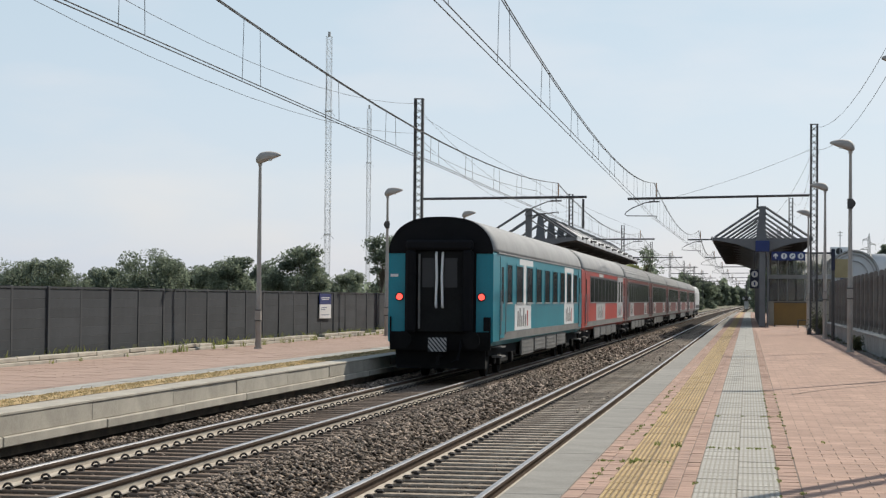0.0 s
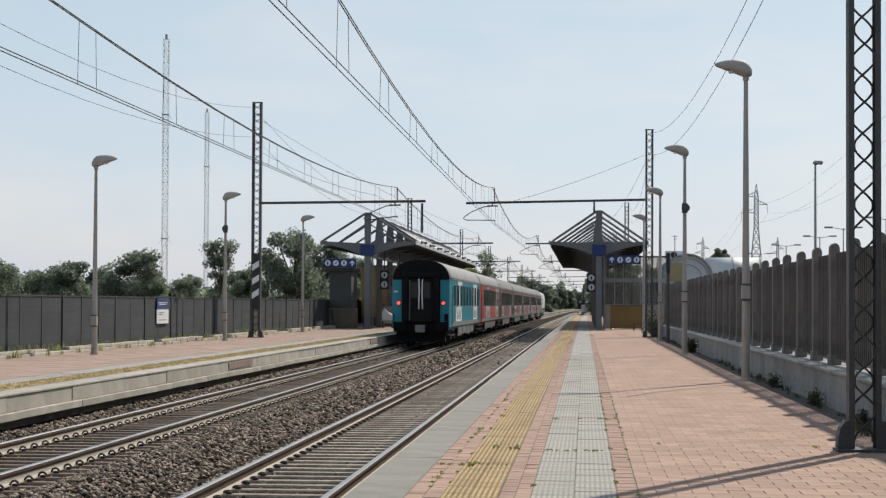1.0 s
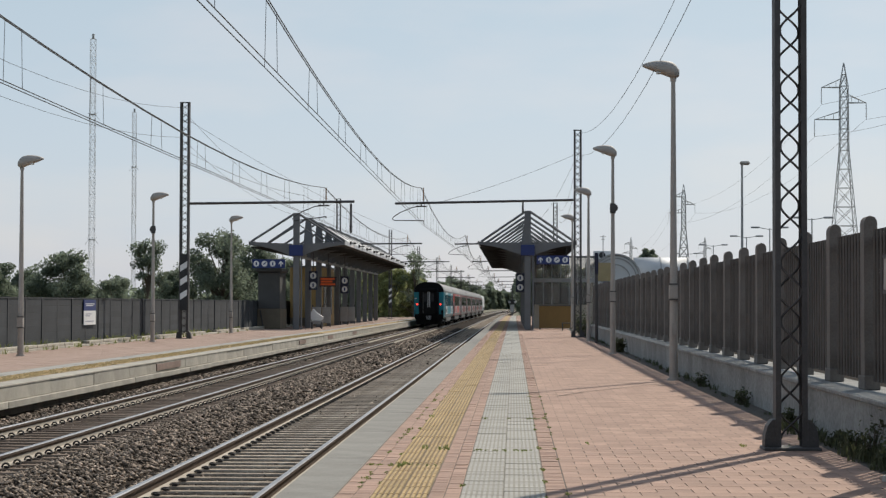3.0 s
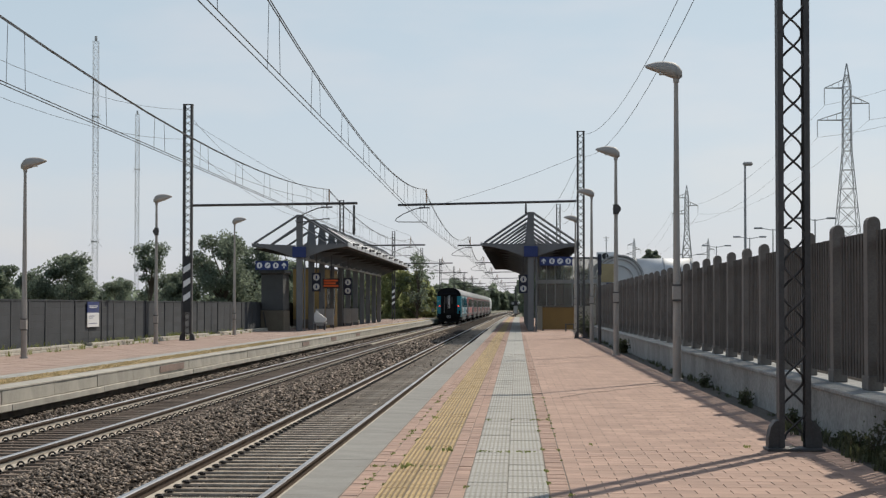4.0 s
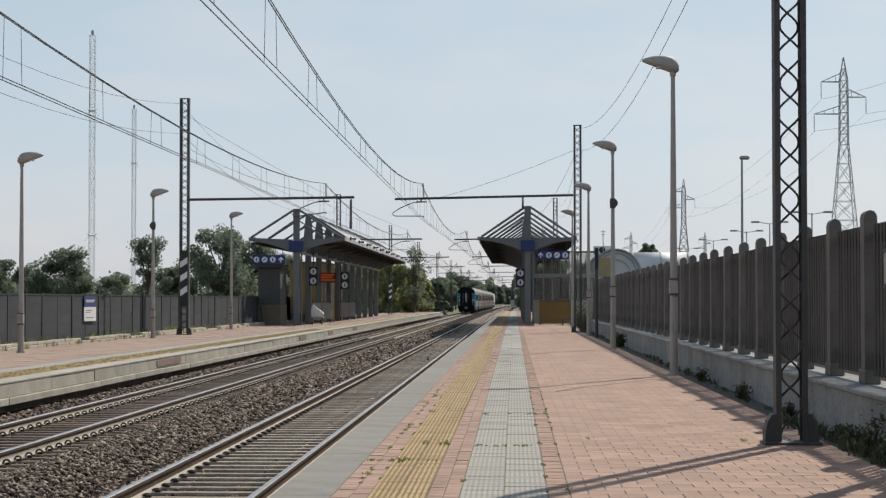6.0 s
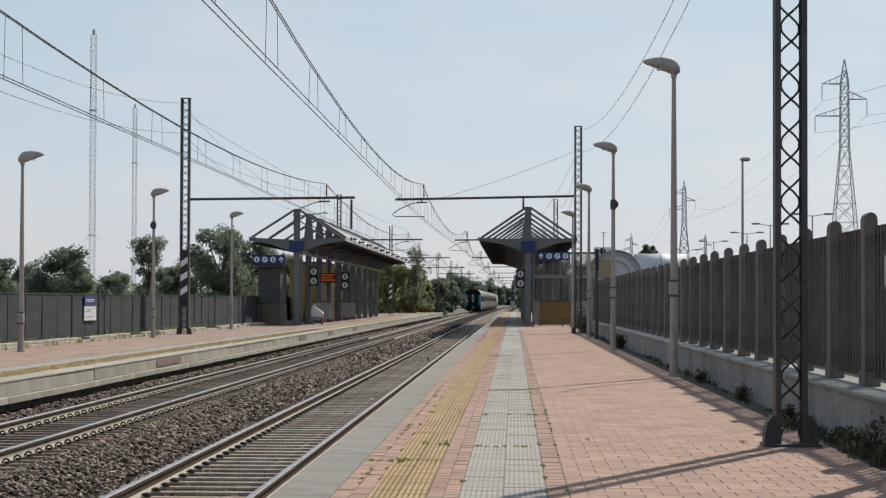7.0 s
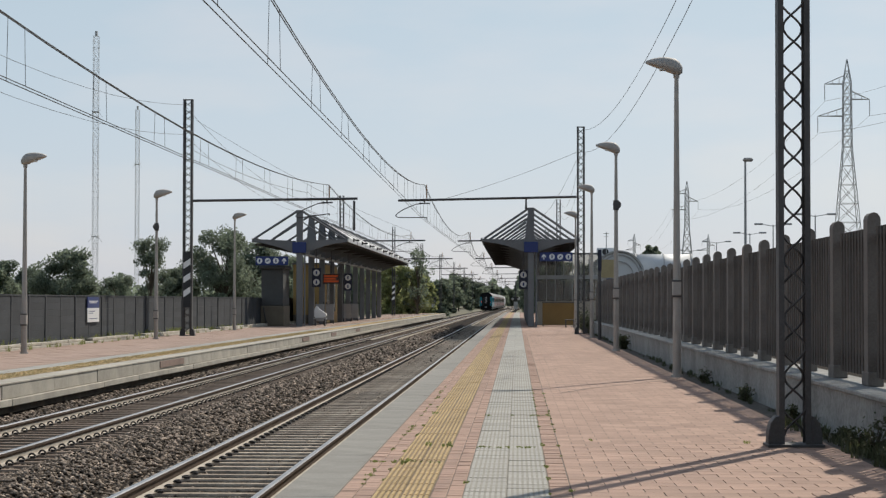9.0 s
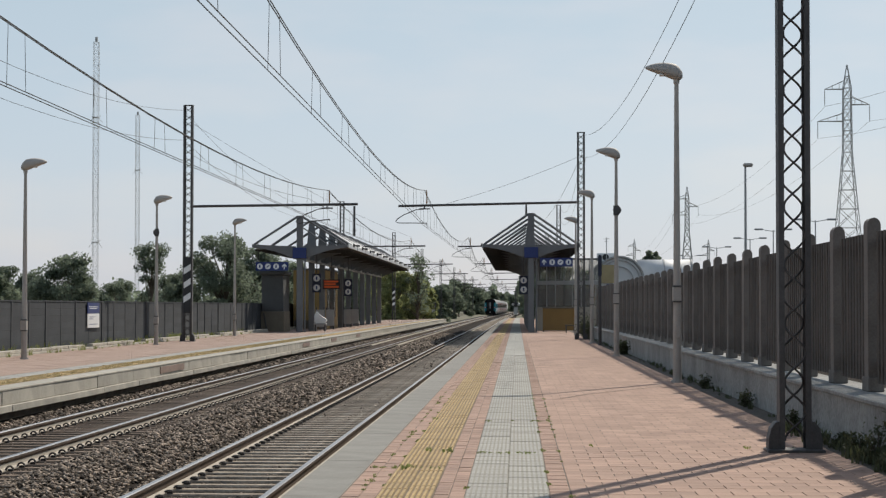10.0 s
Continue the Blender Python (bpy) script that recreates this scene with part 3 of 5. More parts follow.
def bracket(mast, side, arm_end, z0, z1, hang, top, wire_z, arm_dir):
    """A cantilever beam over a track, in the mast's space: insulator for the messenger and a curved steady arm."""
    bm = bmesh.new()
    beam(bm, (side * 0.2, 0, z0), (arm_end, 0, z1), 0.08)
    part("cantilever", bm, M_STEEL, mast)
    zb = z0 + (z1 - z0) * hang / arm_end
    part("insulator", insulator(bmesh.new(), (hang, 0, zb + 0.06), (hang, 0, top), 0.055), M_INSUL, mast)
    bm = bmesh.new()
    tube(bm, (hang - 0.35, 0, zb - 0.16), (hang + 0.15, 0, zb - 0.16), 0.035, seg=6)
    tube(bm, (hang - 0.1, 0, zb - 0.16), (hang - 0.1, 0, zb), 0.03, seg=6)
    d = arm_dir
    poly(bm, [(hang, 0, zb - 0.16), (hang + d * 0.5, 0, zb - 0.2), (hang + d * 1.1, 0, zb - 0.45), (hang + d * 1.4, 0, zb - 0.65), (hang + d * 1.48, 0, zb - 0.76), (hang + d * 1.35, 0, zb - 0.83), (hang, 0, wire_z + 0.08)], 0.024, seg=6)
    tube(bm, (hang, 0, wire_z + 0.1), (hang, 0, wire_z), 0.02, seg=6)
    part("steady_arm", bm, M_STEEL, mast)


lab = "dark lattice steel mast carrying the overhead line"
lattice_mast(2.898, 20.2, 10.2, 0.332, 0.22, 0.058, 0.61, "tall dark lattice steel mast bolted to the brick paving")
mast_r = lattice_mast(3.02, 90.5, 9.77, 0.37, 0.28, 0.085, 0.62, lab)
bracket(mast_r, -1, -8.65, 6.48, 6.31, -7.3, 7.06, 5.42, -1)
mast_l = lattice_mast(-14.5, 83.8, 10.4, 0.42, 0.28, 0.09, 0.62, "dark lattice steel mast with black and white striped board", hazard=1.25)
bracket(mast_l, 1, 7.5, 5.95, 6.04, 6.25, 6.65, 5.3, -1)
part("drop_post", tube(bmesh.new(), (7.35, 0, 5.95), (7.35, 0, 4.85), 0.05, seg=6), M_STEEL, mast_l)
part("drop_foot", insulator(bmesh.new(), (7.35, 0, 5.0), (7.35, 0, 4.65), 0.1), M_STEEL, mast_l)
FAR_SUPPORTS = (152.0, 213.0, 272.0, 332.0, 394.0, 456.0, 520.0)
for i, y in enumerate(FAR_SUPPORTS):
    b = bend(y)
    xr, xl = 3.3 + b, -13.4 + b
    m = lattice_mast(xr, y, 9.6, 0.36, 0.26, 0.08, 0.62, lab, gusset=False)
    bracket(m, -1, -8.0, 6.45, 6.35, -7.0, 7.05, 5.4, -1)
    m = lattice_mast(xl, y - 6, 9.6, 0.36, 0.26, 0.08, 0.62, lab, gusset=False, hazard=1.2 if i == 1 else False)
    bracket(m, 1, 6.4, 6.15, 6.2, 5.3, 6.85, 5.3, -1)


# ---- overhead wires ----
def span(p, q, sag, n=14):
    p, q = Vector(p), Vector(q)
    return [p.lerp(q, i / n) - Vector((0, 0, sag * 4 * (i / n) * (1 - i / n))) for i in range(n + 1)]


def catenary(label, supports, messenger, contact, sag, drops, phase):
    ob = thing("overhead_line", 0, 0, 0, label, "overhead line")
    for k, ((xa, ya), (xb, yb)) in enumerate(zip(supports, supports[1:])):
        r = 0.011 if ya < 150 else 0.014
        top = span((xa, ya, messenger), (xb, yb, messenger), sag)
        for o in (-0.02, 0.02):
            part("messenger_wire", poly(bmesh.new(), [p + Vector((o, 0, 0)) for p in top], r, seg=5), M_WIRE, ob)
        for o in (-0.06, 0.06):
            part("contact_wire", poly(bmesh.new(), [Vector((xa + o, ya, contact)), Vector((xb + o, yb, contact))], r * 0.85, seg=5), M_WIRE, ob)
        bm = bmesh.new()
        for i in range(drops):
            f = min((i + phase) / drops, 0.985)
            for off in (-0.0066, 0.0066):
                g = f + off
                zt = messenger - sag * 4 * g * (1 - g)
                x, y = xa + (xb - xa) * g, ya + (yb - ya) * g
                tube(bm, (x + (0.03 if off > 0 else -0.03), y, zt), (x + (0.05 if off > 0 else -0.05), y, contact), 0.005, seg=4, cap=False)
        tagged(part("dropper_wire", bm, M_WIRE, ob), kind="stuff")
    return ob


catenary("double messenger and contact wires hung with thin droppers", [(-3.7, -45.0), (-3.97, 20.2), (-4.38, 90.5)] + [(-3.85 + bend(y), y) for y in FAR_SUPPORTS], 7.06, 5.40, 1.1, 10, 0.62)
catenary("double messenger and contact wires over the far track", [(-8.2, -45.0), (-8.35, 20.0), (-8.3, 83.8)] + [(-8.1 + bend(y), y - 6) for y in FAR_SUPPORTS], 6.65, 5.13, 0.84, 10, 0.8)


def feeder(points, sag, label):
    line = []
    for p, q in zip(points, points[1:]):
        line += span(p, q, sag)[1 if line else 0:]
    bm = poly(bmesh.new(), line, 0.0075, seg=5)
    return tagged(part("feeder_wire", bm, M_WIRE), label, "wire")


fl = "thin dark feeder wire strung between the masts"
feeder([(3.6, -45, 9.7), (3.75, 20.2, 9.7), (3.2, 90.5, 9.65), (3.45, 152, 9.4), (3.5, 213, 9.4)], 1.6, fl)
feeder([(3.4, -45, 8.7), (3.63, 20.2, 8.7), (3.25, 90.5, 8.6), (3.45, 152, 8.4)], 1.4, fl)
feeder([(-14.7, -42, 10.3), (-14.7, 17, 10.2), (-14.7, 83.8, 10.2), (-13.4, 146, 9.4)], 1.7, fl)
feeder([(-14.7, -42, 8.95), (-14.7, 17, 8.9), (-14.7, 83.8, 8.88), (-13.4, 146, 8.4)], 1.45, fl)
feeder([(2.83, 90.5, 8.6), (-3.34, 90.5, 6.42)], 0.12, "guy wire from the mast to its cantilever")
feeder([(-14.3, 83.8, 9.6), (-8.1, 146, 6.9)], 0.4, fl)
feeder([(-14.3, 83.8, 8.2), (-9.2, 83.8, 6.3), (-8.1, 146, 6.3)], 0.25, fl)
feeder([(2.9, 90.5, 8.4), (1.1, 117.5, 6.4)], 0.5, "slack cable from the mast towards the canopy")


# ---- platform lamps ----
M_LAMPGLASS = glass("lamp_glass", (0.55, 0.55, 0.52), 0.25)


def lamp_head(ob, z, d, L=0.74):
    """A shoe-shaped lantern pointing along d (x)."""
    bm = bmesh.new()
    rings = []
    for i in range(12):
        f = i / 11
        cx = d * (-0.12 + L * f)
        e = min(1.0, (0.02 + f) / 0.16) ** 0.5
        hw = (0.15 * e * (1 - 0.75 * max(0, f - 0.35) ** 1.3)) * (1.0 if f < 0.97 else 0.5)
        top = 0.195 * e * max(0.02, math.cos((f - 0.3) * 2.1)) ** 0.8 + 0.008
        bot = 0.15 * e * (1 - f) ** 0.9 + 0.01
        zc = z + 0.05 + 0.14 * f
        rings.append([bm.verts.new((cx, hw * math.cos(a), zc + (top if math.sin(a) > 0 else bot) * math.sin(a))) for a in [2 * math.pi * k / 12 for k in range(12)]])
    for r0, r1 in zip(rings, rings[1:]):
        for k in range(12):
            bm.faces.new((r0[k], r0[(k + 1) % 12], r1[(k + 1) % 12], r1[k]))
    bm.faces.new(rings[0][::-1])
    bm.faces.new(rings[-1])
    bmesh.ops.recalc_face_normals(bm, faces=bm.faces[:])
    head = part("lantern", bm, M_POLE, ob, "grey shoe-shaped lantern housing")
    for p in head.data.polygons:
        p.use_smooth = True
    bm = boxes((*sorted((d * 0.12, d * 0.34)), -0.085, 0.085, z + 0.035, z + 0.10), bevel=0.012)
    part("diffuser", bm, M_LAMPGLASS, ob, "clear lamp glass")
    part("spigot", tube(bmesh.new(), (0, 0, z - 0.12), (0, 0, z + 0.08), 0.06, 0.07, seg=10), M_POLE, ob)


def platform_lamp(x, y, h, d, speaker=False, box_z=1.6):
    ob = thing("platform_lamp", x, y, 0, "grey steel platform lamp post with shoe-shaped lantern" + (" and horn loudspeaker" if speaker else ""), "lamp post", "platform lamps")
    part("pole", tube(bmesh.new(), (0, 0, 0), (0, 0, h), 0.09, 0.042, seg=14), M_POLE, ob)
    part("collar", tube(bmesh.new(), (0, 0, 0), (0, 0, 0.05), 0.13, 0.12, seg=14), M_POLE, ob)
    part("access_door", boxes((-0.05, 0.05, -0.108, -0.085, 0.9, 1.15), bevel=0.005), M_POLE, ob)
    jb = part("junction_box", boxes((-0.09, 0.08, -0.11, 0.085, box_z + 0.04, box_z + 0.32), bevel=0.012), M_POLE, ob)
    for zz in (box_z + 0.01, box_z + 0.32):
        part("band", boxes((-0.098, 0.09, -0.118, 0.095, zz, zz + 0.03)), M_STEEL, jb)
    lamp_head(ob, h, d)
    if speaker:
        bm = tube(bmesh.new(), (0.02, -0.02, 4.5), (0.02, -0.22, 4.5), 0.05, 0.13, seg=12)
        tube(bm, (0.0, 0, 4.35), (0.0, 0, 4.65), 0.09, 0.09, seg=10)
        part("loudspeaker", bm, M_STEEL, ob)
    return ob


for x, y, h, sp in ((3.29, 16.6, 6.3, False), (3.22, 38.7, 6.15, False), (3.06, 59.2, 6.15, True), (3.14, 80.5, 6.15, False), (3.16, 103.2, 6.1, False)):
    platform_lamp(x, y, h, -1, sp)
for x, y, h, sp in ((-14.2, 32.0, 6.15, False), (-14.2, 54.7, 5.5, False), (-14.45, 76.2, 5.7, True), (-14.9, 100.5, 5.9, False)):
    platform_lamp(x, y, h, 1, sp, 0.8)


# ---- platform canopies ----
M_OCHRE = mat("ochre_panel", (0.27, 0.15, 0.035), (0.20, 0.11, 0.026), 0.6, scale=1, fine=30, bump=0.05)
M_OCHREWALL = mat("ochre_render", (0.40, 0.27, 0.10), (0.30, 0.20, 0.075), 0.85, scale=1, fine=30)
M_NAVY = mat("dark_navy_sign", (0.012, 0.016, 0.045), (0.008, 0.011, 0.03), 0.5, scale=2, fine=50, bump=0.02)
M_KIOSK = mat("brown_kiosk_base", (0.20, 0.165, 0.115), (0.13, 0.105, 0.075), 0.85, scale=1, fine=30)
M_BOOTH = mat("grey_booth", (0.08, 0.08, 0.078), (0.055, 0.055, 0.053), 0.7, scale=1, fine=30)
M_BEIGE = mat("beige_render", (0.46, 0.41, 0.33), (0.34, 0.30, 0.24), 0.85, scale=1, fine=30)
M_ORANGE = mat("amber_display", (0.12, 0.03, 0.006), None, 0.5, emit=(1.0, 0.14, 0.02, 0.14), bump=0)
M_PALEGLASS = glass("hazy_glass", (0.66, 0.67, 0.66), 0.25)
M_CLEAR = glass("dusty_clear_glass", (0.62, 0.61, 0.57), 0.04)
M_CLEAR.node_tree.nodes["Principled BSDF"].inputs["Transmission Weight"].default_value = 0.85
M_CLEAR.node_tree.nodes["Principled BSDF"].inputs["IOR"].default_value = 1.15
M_DARKGLASS = glass("dim_glass", (0.25, 0.235, 0.205), 0.2)


M_SHEET = leaf_mat("translucent_roof_sheet", (0.78, 0.77, 0.75), (0.64, 0.63, 0.61), 0.2, 0.05)


def canopy(x, y, z_apex, z_eave, half, label, sheets=False):
    ob = thing("platform_canopy", x, y, 0, label, "canopy", "platform canopies")
    n, pitch = 11, 6.73
    zt = z_eave
    for k in range(n):
        yk = k * pitch
        bm = bmesh.new()
        box(bm, -0.19, 0.19, yk - 0.15, yk + 0.15, 0, zt - 0.3, bevel=0.03)
        part("column", bm, M_SHELTER, ob)
        part("fin", prism(bmesh.new(), [(-0.19, zt - 0.3), (0.19, zt - 0.3), (0.2, z_apex), (-0.2, z_apex)] if k == 0 else [(-0.34, zt - 0.3), (0.34, zt - 0.3), (0.16, z_apex), (-0.16, z_apex)], yk - 0.1, yk + 0.1), M_SHELTER, ob)
        for s in (-1, 1):
            low = [(s * 0.24, zt - 0.85), (s * 0.8, zt - 0.62), (s * 1.5, zt - 0.38), (s * 2.2, zt - 0.22), (s * half, zt - 0.12)]
            up = [(s * half, zt + 0.06), (s * 0.24, zt - 0.06)]
            part("bracket", prism(bmesh.new(), low + up, yk - 0.09, yk + 0.09), M_SHELTER, ob)
            bm = bmesh.new()
            beam(bm, (s * 0.18, yk, z_apex - 0.08), (s * (half - 0.12), yk, zt + 0.06), 0.10)
            part("strut", bm, M_SHELTER, ob)
            bm = bmesh.new()
            beam(bm, (s * 0.2, yk, z_apex - 0.75), (s * (half - 1.2), yk, zt + 0.04), 0.05)
            part("tie", bm, M_SHELTER, ob)
    L = (n - 1) * pitch
    for s in (-1, 1):
        a, b = sorted((s * 0.26, s * (half - 0.02)))
        for k in range(n - 1):
            y0, y1 = k * pitch + 0.1, (k + 1) * pitch - 0.1
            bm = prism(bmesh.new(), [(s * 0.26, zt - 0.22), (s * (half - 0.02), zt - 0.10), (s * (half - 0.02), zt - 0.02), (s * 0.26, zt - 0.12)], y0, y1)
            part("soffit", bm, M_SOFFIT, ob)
            bm = prism(bmesh.new(), [(s * half, zt - 0.12), (s * (half + 0.05), zt - 0.12), (s * (half + 0.05), zt + 0.12), (s * half, zt + 0.12)], y0 + 0.12, y1 - 0.12)
            part("fascia", bm, M_ROOF, ob)
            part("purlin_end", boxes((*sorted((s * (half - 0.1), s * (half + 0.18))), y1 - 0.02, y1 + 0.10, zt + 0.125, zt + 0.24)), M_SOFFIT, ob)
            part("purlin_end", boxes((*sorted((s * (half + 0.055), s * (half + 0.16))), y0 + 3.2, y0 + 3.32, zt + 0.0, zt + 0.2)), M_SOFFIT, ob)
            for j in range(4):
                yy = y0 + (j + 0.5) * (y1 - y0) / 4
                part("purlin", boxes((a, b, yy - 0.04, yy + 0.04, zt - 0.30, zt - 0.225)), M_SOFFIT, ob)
    for k in range(1, n - 1) if sheets else ():
        y0, y1 = k * pitch + 0.07, (k + 1) * pitch - 0.07
        part("roof_sheet", prism(bmesh.new(), [(0.45, z_apex - 0.32), (half - 0.15, zt + 0.14), (half - 0.15, zt + 0.165), (0.45, z_apex - 0.295)], y0, y1), M_SHEET, ob, "pale translucent roof sheet")
    for k in range(n - 1):
        y0, y1 = k * pitch + 0.16, (k + 1) * pitch - 0.16
        part("tie_beam", boxes((0.10, 0.24, y0, y1, zt - 0.92, zt - 0.78), bevel=0.02), M_GALV, ob)
        part("light_bracket", prism(bmesh.new(), [(0.1, zt - 0.778), (0.24, zt - 0.778), (0.24, zt - 0.62), (0.1, zt - 0.62)], y0 + 2.2, y0 + 3.4), M_GALV, ob)
    part("number_box", boxes((-0.42, 0.42, -0.3, -0.17, zt - 0.8, zt - 0.14), bevel=0.02), M_BLUE, ob, "blank blue box sign")
    part("gutter_pipe", tube(bmesh.new(), (0.32, -0.1, 0), (0.32, -0.1, zt - 0.4), 0.05, seg=8), M_SHELTER, ob)
    return ob


canopy_r = canopy(0.86, 117.4, 7.3, 5.34, 2.98, "grey steel canopy with sloping struts over the platform")
canopy_l = canopy(-13.25, 116.3, 7.1, 5.28, 2.92, "grey steel canopy with sloping struts over far platform", True)
part("finial", tube(bmesh.new(), (-0.3, 0, 7.2), (-0.3, 0, 7.85), 0.07, 0.05, seg=8), M_STEEL, canopy_r)


def disc(bm, x, y, z, r, seg=14):
    vs = [bm.verts.new((x + r * math.cos(2 * math.pi * i / seg), y, z + r * math.sin(2 * math.pi * i / seg))) for i in range(seg)]
    bm.faces.new(vs)
    return bm


def direction_sign(x, y, z, order, hang):
    """A hanging blue sign with white pictogram discs and an upward arrow."""
    ob = thing("direction_sign", x, y, z, "blue hanging sign with white round pictograms and arrow", "sign")
    part("panel", boxes((-1.0, 1.0, -0.05, 0.05, -0.27, 0.27), bevel=0.015), M_BLUE, ob)
    for s in (-0.85, 0.85):
        part("hanger", tube(bmesh.new(), (s, 0, 0.27), (s, 0, hang), 0.02, seg=6), M_STEEL, ob)
    for i, o in enumerate(order):
        cx = -0.75 + 0.5 * i
        if o == "a":
            part("arrow", prism(bmesh.new(), [(cx - 0.035, -0.17), (cx + 0.035, -0.17), (cx + 0.035, 0.03), (cx + 0.14, -0.06), (cx + 0.14, 0.03), (cx, 0.18), (cx - 0.14, 0.03), (cx - 0.14, -0.06), (cx - 0.035, 0.03)], -0.058, -0.052), M_WHITE, ob)
        else:
            part("pictogram", disc(bmesh.new(), cx, -0.054, 0, 0.18), M_WHITE, ob)
            bar = bmesh.new()
            if o == "x":
                prism(bar, [(cx - 0.10, -0.03), (cx - 0.06, -0.08), (cx + 0.10, 0.05), (cx + 0.06, 0.09)], -0.062, -0.057)
            else:
                box(bar, cx - 0.04, cx + 0.04, -0.062, -0.057, -0.10, 0.10)
            part("mark", bar, M_BLUE, ob)
    return ob


direction_sign(2.40, 117.4, 4.28, "aoxo", 0.86)
direction_sign(-14.95, 116.3, 4.0, "oxoa", 1.05)


def platform_number(x, y, z, hang):
    ob = thing("platform_number_sign", x, y, z, "dark blue double platform sign with white round marks", "sign")
    part("panel", boxes((-0.28, 0.28, -0.06, 0.06, -0.6, 0.6), bevel=0.02), M_NAVY, ob)
    for zz in (-0.3, 0.3):
        part("disc", disc(bmesh.new(), 0, -0.065, zz, 0.21), M_WHITE, ob)
        part("mark", boxes((-0.045, 0.045, -0.074, -0.068, zz - 0.11, zz + 0.11)), M_BLUE, ob)
    part("hanger", tube(bmesh.new(), (0, 0, 0.62), (0, 0, hang), 0.03, seg=6), M_STEEL, ob)
    return ob


platform_number(0.42, 123.0, 2.95, 2.05)
platform_number(-12.75, 121.4, 3.05, 1.95)
platform_number(-11.9, 134.5, 2.9, 2.1)
ob = thing("departure_display", -12.5, 128.6, 3.05, "dark departure board with glowing amber lines", "display")
part("case", boxes((-0.58, 0.58, -0.15, 0.15, -0.33, 0.33), bevel=0.02), M_BLACK, ob)
for i, (a, b) in enumerate(((-0.5, 0.45), (-0.48, 0.3), (-0.5, 0.5))):
    part("text_line", boxes((a, b, -0.158, -0.152, 0.13 - 0.18 * i, 0.25 - 0.18 * i)), M_ORANGE, ob)
part("hanger", tube(bmesh.new(), (0, 0, 0.4), (0, 0, 2.05), 0.03, seg=6), M_STEEL, ob)

# things under the canopies
ob = thing("kiosk", -15.1, 118.6, 0, "dark grey booth on a beige base beside the canopy", "kiosk")
part("base", boxes((-0.75, 0.7, -0.8, 2.4, 0, 1.25), bevel=0.03), M_KIOSK, ob)
part("booth", boxes((-0.7, 0.65, -0.75, 2.35, 1.254, 3.5), bevel=0.03), M_BOOTH, ob)
part("hood", boxes((-0.85, 0.8, -0.95, 2.5, 3.504, 3.75), bevel=0.08), M_BOOTH, ob)
bm = bmesh.new()
beam(bm, (-0.35, -0.85, 0.05), (-0.55, -0.85, 1.15), 0.06)
part("prop", bm, M_STEEL, ob)
ob = thing("waiting_room", -15.3, 133.0, 0, "ochre rendered waiting room behind the far canopy", "building")
part("wall", boxes((-0.3, 1.95, 0, 9, 0, 4.1), bevel=0.02), M_OCHREWALL, ob)
part("door", boxes((1.55, 1.9, -0.05, -0.004, 0.02, 3.4), bevel=0.01), M_STEEL, ob)
part("plinth", boxes((-0.28, 1.5, -0.03, -0.004, 0.02, 0.6)), M_KIOSK, ob)
part("roof", boxes((-0.4, 2.05, -0.1, 9.1, 4.102, 4.22)), M_SHELTER, ob)
for k in range(2):
    w = part("window", boxes((1.954, 1.97, 1.0 + 3.6 * k, 3.6 + 3.6 * k, 0.8, 3.0)), M_DARKGLASS, ob)
    part("window_frame", boxes((1.952, 1.99, 0.9 + 3.6 * k, 1.0 + 3.6 * k, 0.7, 3.1)), M_STEEL, w)
ob = thing("platform_bench", -12.4, 119.4, 0, "pale bench with folded white cover by the column", "bench")
part("seat", boxes((-0.3, 0.5, -0.25, 0.25, 0.42, 0.5), bevel=0.02), M_GALV, ob)
for s in (-0.2, 0.4):
    part("leg", boxes((s - 0.04, s + 0.04, -0.2, 0.2, 0, 0.42)), M_STEEL, ob)
bm = prism(bmesh.new(), [(-0.25, 0.51), (0.4, 0.51), (0.55, 0.72), (0.3, 0.88), (0.05, 1.05), (-0.12, 1.28), (-0.28, 1.0)], -0.2, 0.22)
bmesh.ops.bevel(bm, geom=bm.edges[:], offset=0.05, segments=2, affect="EDGES")
part("cover", bm, M_WHITE, ob)
for i, y in enumerate((123.5, 130.0, 143.5, 150.2)):
    ob = thing("notice_board", -12.75, y, 0, "white notice board on two posts", "notice board")
    part("board", boxes((-0.28, 0.28, -0.03, 0.03, 0.25, 1.35), bevel=0.01), M_GALV, ob)
    for s in (-0.25, 0.25):
        part("post", boxes((s - 0.03, s + 0.03, 0.031, 0.09, 0, 1.5)), M_STEEL, ob)
ob = thing("barrier", 2.63, 118.6, 0, "ochre timber barrier panel beside the canopy", "barrier")
part("panel", boxes((-1.05, 1.05, -0.04, 0.04, 0.1, 1.45), bevel=0.01), M_OCHRE, ob)
for s in (-1.0, 1.0):
    part("post", boxes((s - 0.05, s + 0.05, 0.041, 0.14, 0, 1.5)), M_STEEL, ob)
part("top_rail", boxes((-1.08, 1.08, -0.06, 0.06, 1.452, 1.51)), M_STEEL, ob)

ob = thing("platform_bench", 3.15, 114.0, 0, "small dark bench beside the ochre barrier", "bench")
part("seat", boxes((-0.3, 0.3, -0.2, 0.2, 0.42, 0.47), bevel=0.015), M_STEEL, ob)
for sx in (-0.24, 0.24):
    part("leg", boxes((sx - 0.03, sx + 0.03, -0.17, 0.17, 0, 0.418)), M_STEEL, ob)

